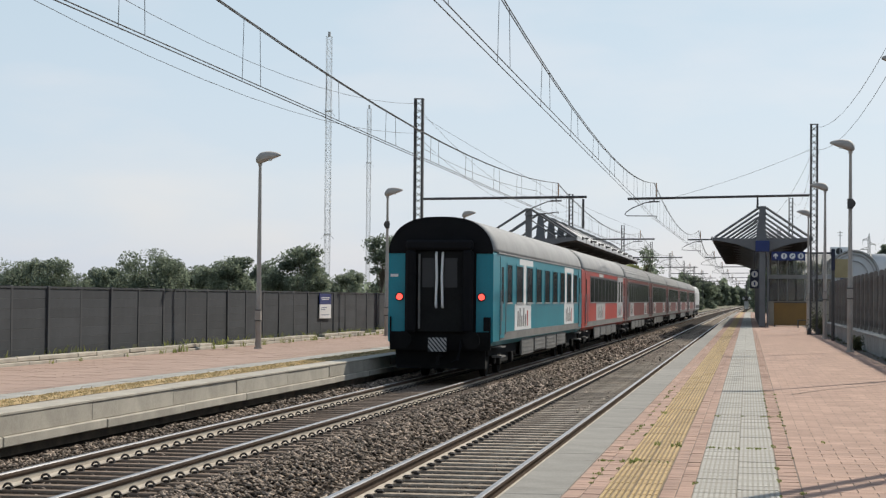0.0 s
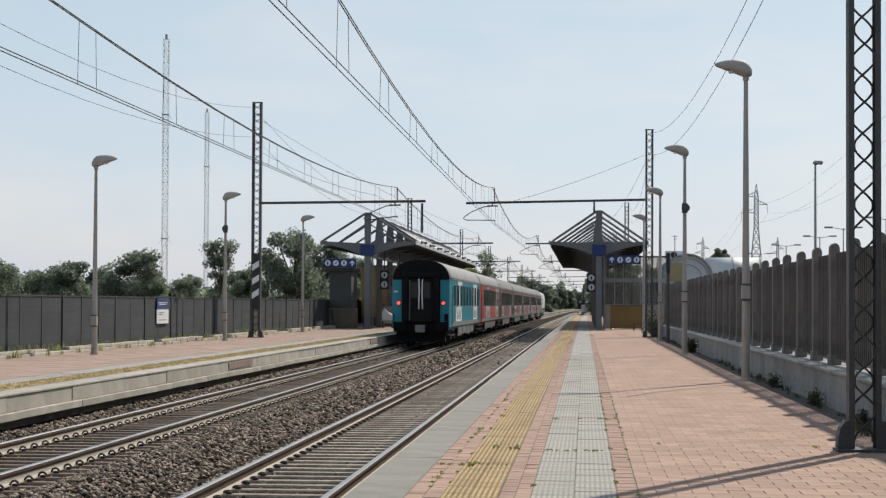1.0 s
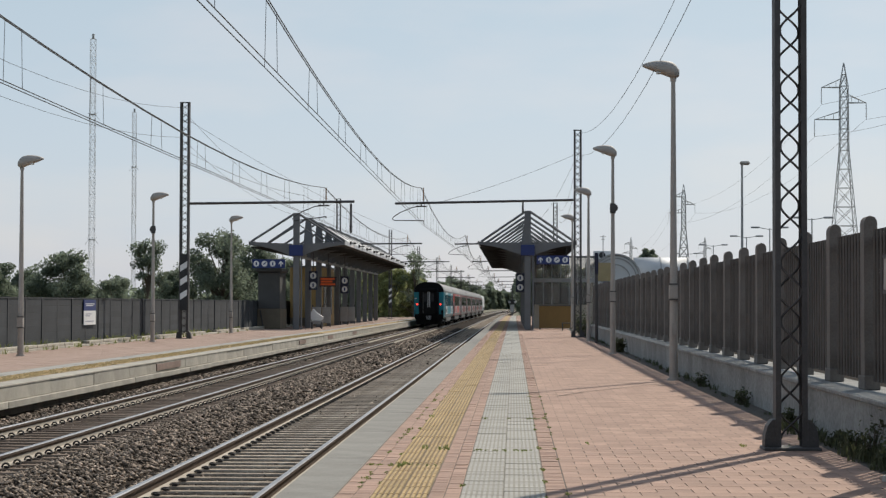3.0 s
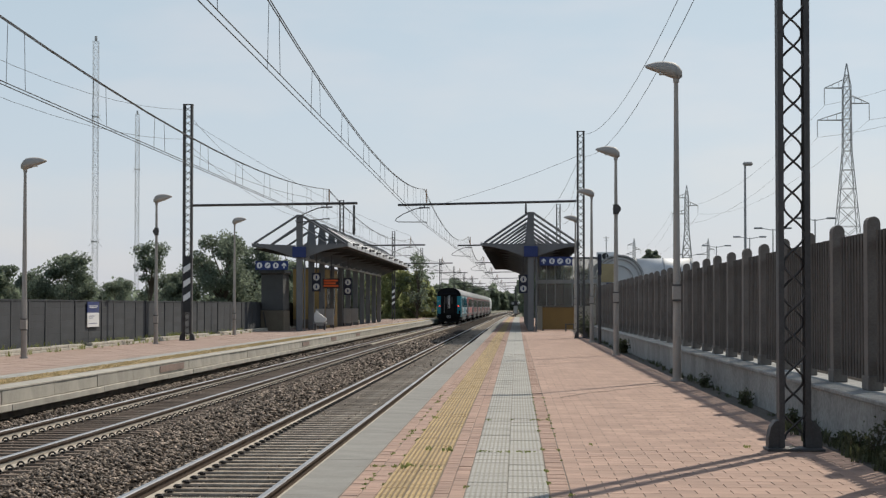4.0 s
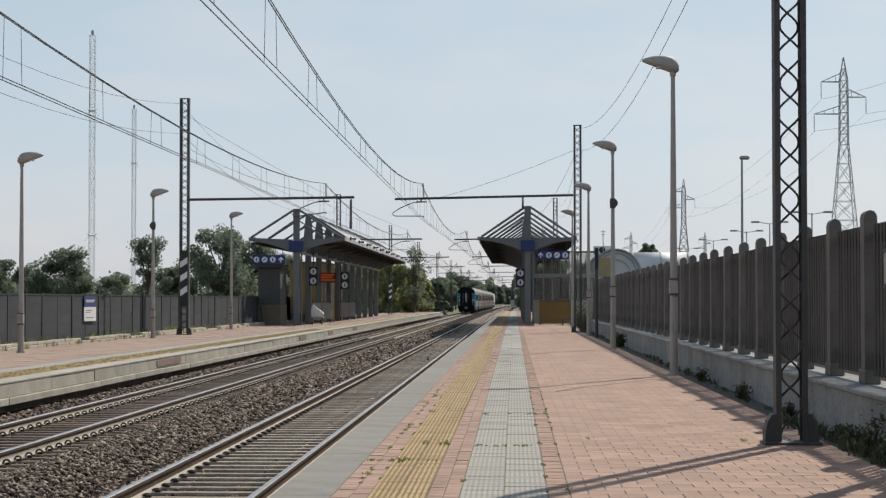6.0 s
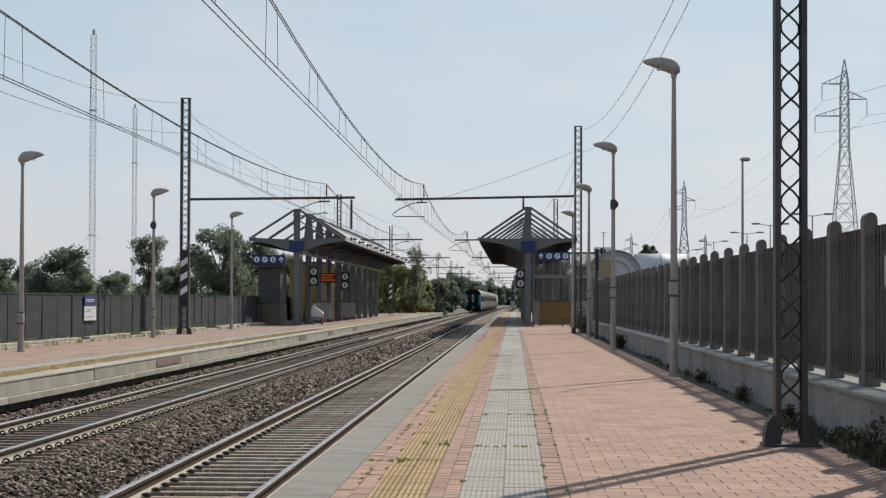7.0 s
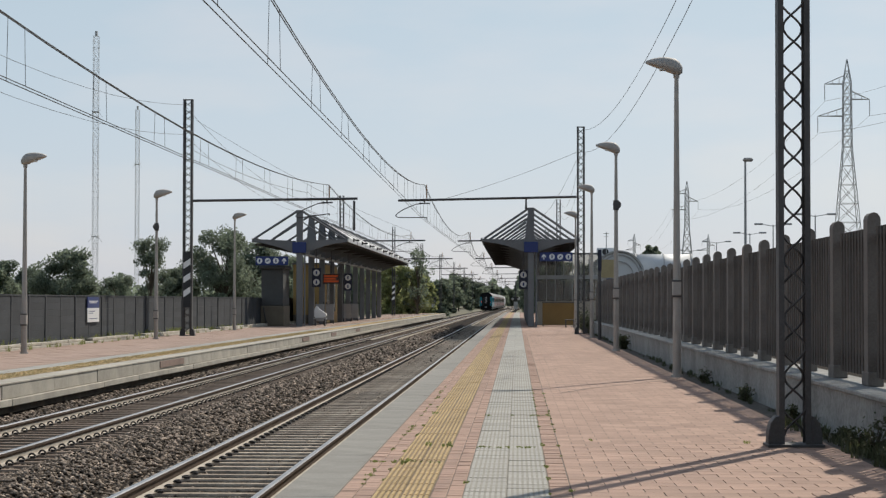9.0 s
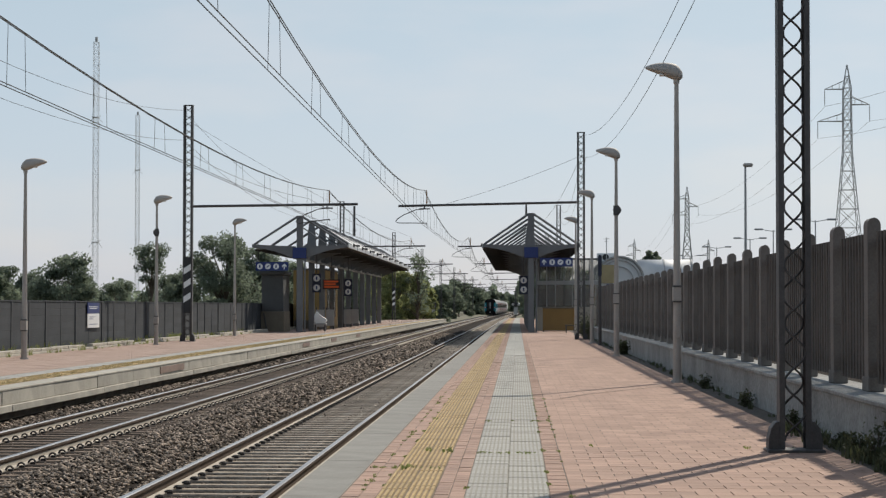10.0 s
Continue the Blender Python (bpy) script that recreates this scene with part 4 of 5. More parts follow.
# ---- buildings beyond the fence ----
ob = thing("underpass_building", 1.35, 125.0, 0, "grey station building with a band of hazy glazing", "building")
part("wall", boxes((0, 4.0, 0, 0.2, 0, 1.55), bevel=0.02), M_BEIGE, ob)
part("side_wall", boxes((0, 0.2, 0.21, 16, 0, 1.5)), M_BEIGE, ob)
part("lintel", boxes((-0.05, 4.05, -0.05, 0.2, 3.0, 3.25)), M_GALV, ob)
part("roof_edge", boxes((-0.15, 4.1, -0.2, 0.25, 4.6, 4.72), bevel=0.02), M_SHELTER, ob)
part("roof_edge", boxes((-0.15, 0.1, 0.26, 16.2, 4.6, 4.72), bevel=0.02), M_SHELTER, ob)
part("back_wall", boxes((0.21, 4.0, 15.8, 16, 0, 2.9)), M_BOOTH, ob)
for k in range(8):
    part("mullion", boxes((0.56 * k, 0.56 * k + 0.055, 0.0, 0.12, 1.554, 2.998)), M_GALV if k % 3 else M_STEEL, ob)
    part("mullion", boxes((0.56 * k, 0.56 * k + 0.05, 0.0, 0.12, 3.252, 4.598)), M_GALV, ob)
for k in range(7):
    for z0, z1 in ((1.6, 2.98), (3.27, 4.58)):
        pane = part("pane", boxes((0.56 * k + 0.06, 0.56 * k + 0.555, 0.05, 0.062, z0, z1)), M_CLEAR, ob)
        pane.visible_shadow = False
for k in range(6):
    part("rear_post", boxes((0.3 + 0.72 * k, 0.38 + 0.72 * k, 15.85, 15.95, 2.904, 4.6)), M_SHELTER, ob)
    part("side_post", boxes((0.04, 0.14, 2.2 + 2.5 * k, 2.32 + 2.5 * k, 1.504, 4.598)), M_SHELTER, ob)
structure("yard_ground", boxes((4.31, 60, 5, 330, GROUND, -0.35)), M_BALLAST_BED, "grey asphalt yard beyond the fence", "yard")


def barrel(name, x, y, z, r, length, rz, label, mat_shell, ribs):
    """A barrel vault on low walls, its axis along local y."""
    ob = thing(name, x, y, -0.35, label, "building", rz=rz)
    n = 18
    arc = [(r * math.cos(math.pi * i / n), z + r * math.sin(math.pi * i / n)) for i in range(n + 1)]
    inner = [((r - 0.05) * math.cos(math.pi * i / n), z + (r - 0.05) * math.sin(math.pi * i / n)) for i in range(n + 1)]
    bm = prism(bmesh.new(), arc + inner[::-1], 0, length)
    sh = part("vault", bm, mat_shell, ob)
    for p in sh.data.polygons:
        p.use_smooth = abs(p.normal.y) < 0.5
    for k in range(ribs + 1):
        yk = k * length / ribs
        out = [((r + 0.06) * math.cos(math.pi * i / n), z + (r + 0.06) * math.sin(math.pi * i / n)) for i in range(n + 1)]
        part("rib", prism(bmesh.new(), out + arc[::-1], yk - 0.05, yk + 0.05), M_GALV, ob)
    for s in (-1, 1):
        part("wall", boxes((*sorted((s * r, s * (r - 0.2))), 0, length, 0, z)), M_BEIGE, ob)
    end = [((r - 0.1) * math.cos(math.pi * i / n), z + (r - 0.1) * math.sin(math.pi * i / n)) for i in range(n + 1)]
    part("end_wall", prism(bmesh.new(), [(r - 0.1, 0)] + end + [(-r + 0.1, 0)], 0.25, 0.4), M_PALEGLASS, ob)
    for rr in (0.86, 0.6):
        outer = [(r * rr * math.cos(math.pi * i / n), z + r * rr * math.sin(math.pi * i / n)) for i in range(n + 1)]
        inn = [((r * rr - 0.07) * math.cos(math.pi * i / n), z + (r * rr - 0.07) * math.sin(math.pi * i / n)) for i in range(n + 1)]
        part("arch_rib", prism(bmesh.new(), outer + inn[::-1], 0.15, 0.246), M_GALV, ob)
    return ob


v1 = barrel("stair_vault", 7.3, 137.0, 3.75, 1.75, 12, 0, "barrel-vaulted glazed stair cover with pale ribs", M_PALEGLASS, 5)
part("poster", boxes((-1.3, -0.1, 0.12, 0.145, 3.6, 4.9)), mat("faded_yellow_poster", (0.50, 0.41, 0.22), (0.40, 0.32, 0.17), 0.7, scale=1, fine=20), v1, "faded yellow poster")
part("poster", boxes((-0.9, 0.1, 0.12, 0.143, 3.2, 3.55)), M_BLUE, v1, "small blue poster")
barrel("white_vault", 13.2, 146.0, 3.6, 1.9, 4.2, 90, "pale barrel-roofed store behind the fence", M_ROOF, 2)
ob = thing("roof_unit", 6.6, 141.0, 0, "white roof unit with round black opening", "ventilator")
part("case", boxes((-0.7, 0.75, 0, 1, 4.9, 5.5), bevel=0.02), M_WHITE, ob)
part("opening", tube(bmesh.new(), (-0.1, 0.03, 5.2), (-0.1, -0.01, 5.2), 0.24, seg=16), M_BLACK, ob)
part("stand", boxes((-0.4, 0.4, 0.2, 0.8, -0.35, 4.9)), M_BEIGE, ob)
ob = thing("roof_antenna", 6.5, 139.5, 0, "thin roof antenna with short crossed rods", "antenna")
part("pole", tube(bmesh.new(), (0, 0, -0.35), (0, 0, 6.6), 0.03, seg=6), M_GALV, ob)
for zz, hw in ((6.5, 0.22), (6.3, 0.14)):
    part("rod", tube(bmesh.new(), (-hw, 0, zz), (hw, 0, zz), 0.02, seg=5), M_GALV, ob)
ob = thing("sign_post", 3.3, 76.5, 0, "dark post with a narrow blue panel on top", "post")
part("pole", tube(bmesh.new(), (0, 0, 0), (0, 0, 3.5), 0.07, 0.06, seg=10), M_STEEL, ob)
part("panel", boxes((-0.075, 0.075, -0.11, -0.075, 2.75, 3.6), bevel=0.03), M_NAVY, ob)

# ---- station name board on the left fence ----
ob = thing("platform_notice", -15.79, 69.75, 0, "blue and white information board fixed to the fence", "sign")
part("blue_panel", boxes((0.0, 0.03, 0, 1.95, 1.27, 1.67)), M_BLUE, ob)
part("white_panel", boxes((0.0, 0.03, 0, 1.95, 0.74, 1.265)), M_WHITE, ob)
for z, a, b in ((1.50, 0.2, 1.7), (1.44, 0.3, 1.5)):
    part("text_bar", boxes((0.032, 0.036, a, b, z, z + 0.03)), M_WHITE, ob)
for z, a, b in ((1.13, 0.25, 1.2), (1.06, 0.25, 0.9), (0.86, 0.25, 1.6)):
    part("text_bar", boxes((0.032, 0.036, a, b, z, z + 0.022)), M_BLUE, ob)
M_RUSTPLATE = mat("rusty_cover", (0.30, 0.20, 0.155), (0.19, 0.13, 0.10), 0.85, scale=3, fine=40)
for y in (50.3, 84.0, 97.0, 112.0):
    tagged(part("rusty_plate", boxes((EDGE_L - 0.012, EDGE_L + 0.006, y, y + (3.6 if y < 80 else 2.6), -0.25, -0.08)), M_RUSTPLATE), "brown rusty cover plate on the platform face", "plate", "rusty plates on platform face")


# ---- trees ----
def tree(x, y, h, w, seed, leafmat=None, n=2600, leaf=0.42, trunk=0.25, sparse=False, label="", base=None):
    r = np.random.default_rng(seed)
    z0 = GROUND if base is None else base
    ob = thing("tree", x, y, z0, label or "broad leafy tree with an uneven dark green crown", "tree", "trees behind the station")
    bm = bmesh.new()
    top = Vector((r.uniform(-0.4, 0.4), 0, h * 0.72))
    tube(bm, (0, 0, 0), top * 0.5, 0.022 * h, 0.014 * h, seg=7)
    tube(bm, top * 0.5, top, 0.014 * h, 0.004 * h, seg=6)
    lobes = []
    k = 60 if not sparse else 32
    for i in range(k):
        a, f = r.uniform(0, 6.28), r.uniform(trunk, 0.97)
        rr = w * 0.5 * (1 - ((f - 0.45) / 0.62) ** 2) ** 0.5 if abs(f - 0.45) < 0.6 else w * 0.1
        c = np.array([math.cos(a) * rr * r.uniform(0.2, 0.92), math.sin(a) * rr * r.uniform(0.2, 0.92), h * f])
        size = w * (r.uniform(0.07, 0.16) if not sparse else r.uniform(0.08, 0.17))
        lobes.append((c, size))
        tube(bm, top * min(0.9, f * 0.75), tuple(c), 0.006 * h, 0.002 * h, seg=5, cap=False)
    lobes.append((np.array([0, 0, h * 0.9]), w * 0.16))
    part("trunk", bm, M_BARK, ob)
    pts = []
    for c, s in lobes:
        m = int(n / len(lobes))
        d = r.normal(size=(m, 3))
        d /= np.linalg.norm(d, axis=1)[:, None]
        rad = s * r.uniform(0.25, 1.12, m) ** 0.6
        pts.append(c + d * rad[:, None] * np.array([1.05, 1.05, 0.85]))
    p = np.concatenate(pts)
    u = r.normal(size=p.shape)
    u /= np.linalg.norm(u, axis=1)[:, None]
    v = np.cross(u, r.normal(size=p.shape))
    v /= np.linalg.norm(v, axis=1)[:, None]
    s = leaf * r.uniform(0.45, 1.0, len(p))[:, None]
    q = np.stack([p - u * s, p + v * s * 0.55, p + u * s, p - v * s * 0.55], 1).reshape(-1, 3)
    f = np.arange(len(q)).reshape(-1, 4)
    crown = mesh_from("crown", q.tolist(), f.tolist(), leafmat or M_LEAF, ob)
    return ob


def at(u, top, wide, Y):
    """Place, height and width of a tree seen at a bearing."""
    return (u - 915) * Y / 3385, Y, 1.5 + (533 - top) * Y / 3385 - GROUND, 1.2 * wide * Y / 3385


LEFT_TREES = [(-420, 478, 120, 190), (-350, 474, 130, 175), (-255, 484, 90, 200), (-170, 456, 150, 180), (-85, 484, 110, 190), (-20, 464, 110, 170), (38, 474, 85, 190), (118, 445, 118, 160), (204, 490, 70, 320), (312, 476, 85, 170), (392, 409, 130, 165), (452, 428, 110, 175), (500, 455, 100, 190), (560, 480, 90, 240), (620, 470, 90, 260)]
for i, (u, top, wide, Y) in enumerate(LEFT_TREES):
    x, y, h, w = at(u, top, wide, Y)
    tree(x, y, h, w, 100 + i, n=17000, leaf=0.17, trunk=0.12)
x, y, h, w = at(262, 422, 84, 160)
tree(x, y, h, w, 140, n=6000, leaf=0.14, sparse=True, label="tall thin tree with an open airy crown")
x, y, h, w = at(738, 438, 62, 235)
tree(x, y, h, w, 141, n=1500, leaf=0.22, sparse=True, label="tall thin tree with an open airy crown")
for i, (u, top, wide, Y) in enumerate([(672, 452, 52, 245), (700, 466, 56, 235), (728, 474, 56, 240), (748, 486, 42, 255), (762, 500, 24, 262)]):
    x, y, h, w = at(u, top, wide, Y)
    tree(x, y, h, w, 160 + i, leafmat=M_LEAF2, n=12000, leaf=0.2, trunk=0.05, label="pale yellow-green shrubby tree beside the line")
for i, (u, top, wide, Y) in enumerate([(778, 496, 40, 330), (797, 494, 44, 420), (812, 488, 50, 520), (838, 500, 44, 660), (848, 502, 40, 820), (866, 506, 34, 1000), (884, 508, 30, 1120), (960, 500, 44, 900), (905, 512, 22, 1180), (640, 455, 60, 300), (946, 470, 46, 340), (938, 482, 34, 430), (931, 490, 26, 560), (1152, 432, 34, 260), (985, 470, 60, 300), (990, 462, 70, 215), (1035, 468, 60, 225), (962, 470, 40, 250)]):
    x, y, h, w = at(u, top, wide, Y)
    tree(x, y, h, w, 180 + i, n=7000, leaf=0.26 * max(1, Y / 330), trunk=0.06)


def woods(name, x0, x1, y, h, n, leaf, seed, label, leafmat):
    """A far belt of foliage with an uneven top."""
    r = np.random.default_rng(seed)
    x = r.uniform(x0, x1, n)
    top = h * (0.62 + 0.25 * np.sin(x * 6.0 / h) + 0.2 * np.sin(x * 2.3 / h + 1.0) + 0.12 * np.sin(x * 15.0 / h))
    z = GROUND + np.clip(top, h * 0.25, None) * r.uniform(0, 1, n) ** 0.6
    p = np.stack([x, y + r.uniform(-h * 0.7, h * 0.7, n), z], -1)
    u = r.normal(size=p.shape)
    u /= np.linalg.norm(u, axis=1)[:, None]
    v = np.cross(u, r.normal(size=p.shape))
    v /= np.linalg.norm(v, axis=1)[:, None]
    s = leaf * r.uniform(0.5, 1.1, n)[:, None]
    q = np.stack([p - u * s, p + v * s * 0.6, p + u * s, p - v * s * 0.6], 1).reshape(-1, 3)
    return tagged(mesh_from(name, q.tolist(), np.arange(len(q)).reshape(-1, 4).tolist(), leafmat), label, "woods", kind="stuff")


woods("hedge", -95, -24, 205, 3.4, 9000, 0.35, 5, "low green hedge behind the platform fence", M_LEAF)
woods("far_woods", -420, -60, 420, 8.5, 14000, 0.75, 6, "belt of woods in the distance", M_LEAF)
woods("far_woods", -300, 420, 1230, 21.0, 26000, 1.9, 7, "belt of woods on the horizon", M_LEAF)
woods("scrub", -34, -14.5, 290, 7.5, 5000, 0.5, 8, "pale scrub beside the railway", M_LEAF2)


# ---- pylons and radio masts in the distance ----
def lattice_tower(bm, h, w0, w1, n, r):
    """Four tapering legs with crossed bracing."""
    for i in range(n):
        f0, f1 = i / n, (i + 1) / n
        a, b = (w0 + (w1 - w0) * f0) / 2, (w0 + (w1 - w0) * f1) / 2
        c0 = [(-a, -a, h * f0), (a, -a, h * f0), (a, a, h * f0), (-a, a, h * f0)]
        c1 = [(-b, -b, h * f1), (b, -b, h * f1), (b, b, h * f1), (-b, b, h * f1)]
        for k in range(4):
            tube(bm, c0[k], c1[k], r, seg=4, cap=False)
            tube(bm, c0[k], c1[(k + 1) % 4], r * 0.6, seg=4, cap=False)
            tube(bm, c0[(k + 1) % 4], c1[k], r * 0.6, seg=4, cap=False)
            tube(bm, c1[k], c1[(k + 1) % 4], r * 0.6, seg=4, cap=False)
    return bm


def pylon(x, y, h, thick):
    ob = thing("electricity_pylon", x, y, GROUND, "grey lattice electricity pylon with three staggered arms", "pylon", "pylons of the power line")
    k = h / 44.0
    part("tower", lattice_tower(bmesh.new(), h * 0.66, 6.3 * k, 1.5 * k, 9, thick), M_GALV, ob)
    bm = lattice_tower(bmesh.new(), h * 0.25, 1.5 * k, 1.3 * k, 6, thick)
    lattice_tower(bm2 := bmesh.new(), h * 0.09, 1.3 * k, 0.1 * k, 2, thick)
    bmesh.ops.translate(bm, verts=bm.verts[:], vec=(0, 0, h * 0.66))
    bmesh.ops.translate(bm2, verts=bm2.verts[:], vec=(0, 0, h * 0.91))
    part("upper_tower", bm, M_GALV, ob)
    part("peak", bm2, M_GALV, ob)
    for s, z in ((-1, 0.905), (1, 0.845), (-1, 0.78)):
        L = (3.8 if z > 0.8 else 5.0) * k
        bm = bmesh.new()
        for yy in (-0.6 * k, 0.6 * k):
            tube(bm, (s * 0.65 * k, yy, h * z), (s * L, 0, h * z), thick, seg=4)
            tube(bm, (s * 0.65 * k, yy, h * z + 1.4 * k), (s * L, 0, h * z), thick * 0.8, seg=4)
        for f in (0.35, 0.65):
            tube(bm, (s * L * f, 0, h * z), (s * L * f, 0, h * z + 1.4 * k * (1 - f)), thick * 0.6, seg=4)
        part("arm", bm, M_GALV, ob)
        part("insulator", insulator(bmesh.new(), (s * L, 0, h * z), (s * L, 0, h * z - 2.9 * k), 0.14 * k), M_PALEGLASS, ob)
    return ob


pylon(57.5, 335.0, 44.9, 0.075)
pylon(54.0, 610.0, 41.0, 0.12)
pylon(66.0, 1080.0, 41.0, 0.16)
pylon(108.0, 1085.0, 41.0, 0.16)
line = thing("power_line", 0, 0, 0, "thin slack conductors between the pylons", "wire")
for (xa, za), (xb, zb) in (((53.7, 36.6), (50.2, 33.2)), ((61.3, 34.0), (57.8, 31.0)), ((52.5, 31.0), (49.2, 28.1))):
    run = span((xa + 6, 60, za), (xa, 335, za), 5.0) + span((xa, 335, za), (xb, 610, zb), 5.0)[1:] + span((xb, 610, zb), (xb + 12, 1080, zb), 6.0)[1:]
    part("conductor", poly(bmesh.new(), run, 0.026, seg=4), M_GALV, line)


# steel lightened so that the distance haze sits in the mast's colour
M_PALESTEEL = mat("haze_pale_steel", (0.66, 0.66, 0.65), (0.55, 0.55, 0.54), 0.6, scale=0.2, fine=2, bump=0)


def radio_mast(x, y, h, w, thick, platforms):
    ob = thing("radio_mast", x, y, GROUND, "tall slender lattice radio mast, pale in the haze", "radio mast", "radio masts")
    part("mast", lattice_tower(bmesh.new(), h, w, w, int(h / (w * 1.1)), thick), M_PALESTEEL, ob)
    for f in platforms:
        bm = bmesh.new()
        for s in (-1, 1):
            tube(bm, (s * w * 0.5, 0, h * f), (s * w * 1.3, 0, h * f - w), thick, seg=4)
            tube(bm, (s * w * 0.5, 0, h * f), (s * w * 1.0, 0, h * f + 0.4 * w), thick, seg=4)
        box(bm, -w * 0.6, w * 0.6, -w * 0.6, w * 0.6, h * f - 0.2, h * f + 0.1)
        part("ring", bm, M_GALV, ob)
    part("beacon", boxes((-0.5, 0.5, -0.5, 0.5, h, h + 2.2)), M_GALV, ob)
    return ob


radio_mast(-187.8, 845.0, 121.0, 2.3, 0.065, (0.72, 0.26))
radio_mast(-234.0, 1170.0, 121.0, 2.3, 0.075, (0.72,))


# ---- street lamps beyond the fence ----
def street_lamp(x, y, h, heads):
    ob = thing("street_lamp", x, y, -0.35, "grey street lamp with %s" % ("two opposed arms" if heads == 2 else "single lantern"), "street lamp", "street lamps beyond the fence")
    part("pole", tube(bmesh.new(), (0, 0, 0), (0, 0, h), 0.075, 0.045, seg=8), M_GALV, ob)
    for s in ((-1, 1) if heads == 2 else (1,)):
        if heads == 2:
            part("arm", tube(bmesh.new(), (0, 0, h - 0.1), (s * 0.9, 0, h + 0.05), 0.03, seg=6), M_GALV, ob)
            part("lantern", boxes((*sorted((s * 0.85, s * 1.55)), -0.15, 0.15, h, h + 0.14), bevel=0.04), M_GALV, ob)
        else:
            bm = boxes((-0.10, 0.34, -0.12, 0.12, h - 0.02, h + 0.15), bevel=0.06)
            part("lantern", bm, M_POLE, ob)
    return ob


street_lamp(10.1, 85.0, 8.1, 1)
for x, y in ((21.8, 180.0), (21.4, 206.0), (22.0, 142.0), (21.3, 160.0), (21.6, 240.0)):
    street_lamp(x, y, 8.3, 2)
ob = thing("signal_post", -11.15, 254.5, GROUND, "small white and black railway signal box on post", "signal")
part("pole", tube(bmesh.new(), (0, 0, 0), (0, 0, 3.2), 0.06, seg=8), M_GALV, ob)
part("case", boxes((-0.35, 0.35, -0.15, 0.15, 2.35, 3.15), bevel=0.02), M_BLACK, ob)
for sx in (-0.17, 0.17):
    part("aspect", boxes((sx - 0.11, sx + 0.11, -0.162, -0.152, 2.5, 2.85)), M_GALV, ob)
part("plate", boxes((-0.2, 0.2, -0.1, -0.065, 1.85, 2.3)), M_WHITE, ob)
ob = thing("signal_mast", -0.2, 283.0, GROUND, "dark railway signal mast at the platform end", "signal")
part("pole", tube(bmesh.new(), (0, 0, 0), (0, 0, 5.5), 0.08, seg=8), M_STEEL, ob)
part("head", boxes((-0.45, 0.45, -0.1, 0.1, 2.75, 3.3), bevel=0.03), M_BLACK, ob)
for sx in (-0.42, 0.42):
    part("lamp_hood", tube(bmesh.new(), (sx, -0.1, 3.0), (sx, -0.2, 3.0), 0.2, 0.16, seg=12), M_GALV, ob)
part("plate", boxes((-0.3, 0.3, -0.1, 0.1, 1.5, 2.6), bevel=0.02), M_GALV, ob)


# ---- train ----
def coach_section(hw):
    side = [(hw, 0.98), (hw, 3.22)]
    arch = [(hw * math.cos(a) ** 0.72 if math.cos(a) > 0 else 0, 3.22 + 0.94 * math.sin(a) ** 1.0) for a in [math.pi / 2 * i / 10 for i in range(1, 10)]]
    return side, arch


def shell(bm, outline, stations):
    """Loft an open outline of (x, z), mirrored, through (y, half-width factor)."""
    full = outline + [(-x, z) for x, z in outline[::-1]]
    rings = [[bm.verts.new((x * k, y, z)) for x, z in full] for y, k in stations]
    m = len(full)
    for r0, r1 in zip(rings, rings[1:]):
        for i in range(m):
            bm.faces.new((r0[i], r0[(i + 1) % m], r1[(i + 1) % m], r1[i]))
    bm.faces.new(rings[0][::-1])
    bm.faces.new(rings[-1])
    bmesh.ops.recalc_face_normals(bm, faces=bm.faces[:])
    return bm


M_ENDDOOR = mat("dusty_black_door", (0.020, 0.020, 0.019), (0.009, 0.009, 0.009), 0.85, scale=1.5, fine=30, spec=0.12)
STATIONS = [(0.0, 0.962), (0.9, 1.0), (25.2, 1.0), (26.0, 0.962)]
HW = 1.41


def bogie(ob, y):
    bg = part("bogie", boxes((-1.15, -0.95, y - 1.8, y + 1.8, 0.35, 0.65), (0.95, 1.15, y - 1.8, y + 1.8, 0.35, 0.65), (-1.1, 1.1, y - 0.3, y + 0.3, 0.4, 0.75), bevel=0.03), M_UNDER, ob)
    for dy in (-1.28, 1.28):
        bm = bmesh.new()
        for s in (-1, 1):
            tube(bm, (s * 0.72, y + dy, 0.46), (s * 0.86, y + dy, 0.46), 0.46, seg=20)
        tube(bm, (-0.72, y + dy, 0.46), (0.72, y + dy, 0.46), 0.09, seg=8)
        part("wheelset", bm, M_UNDER, bg)
        for sx in (-1.175, 1.175):
            part("axle_box", boxes((sx - 0.075, sx + 0.075, y + dy - 0.16, y + dy + 0.16, 0.32, 0.62), bevel=0.03), M_UNDER, bg)


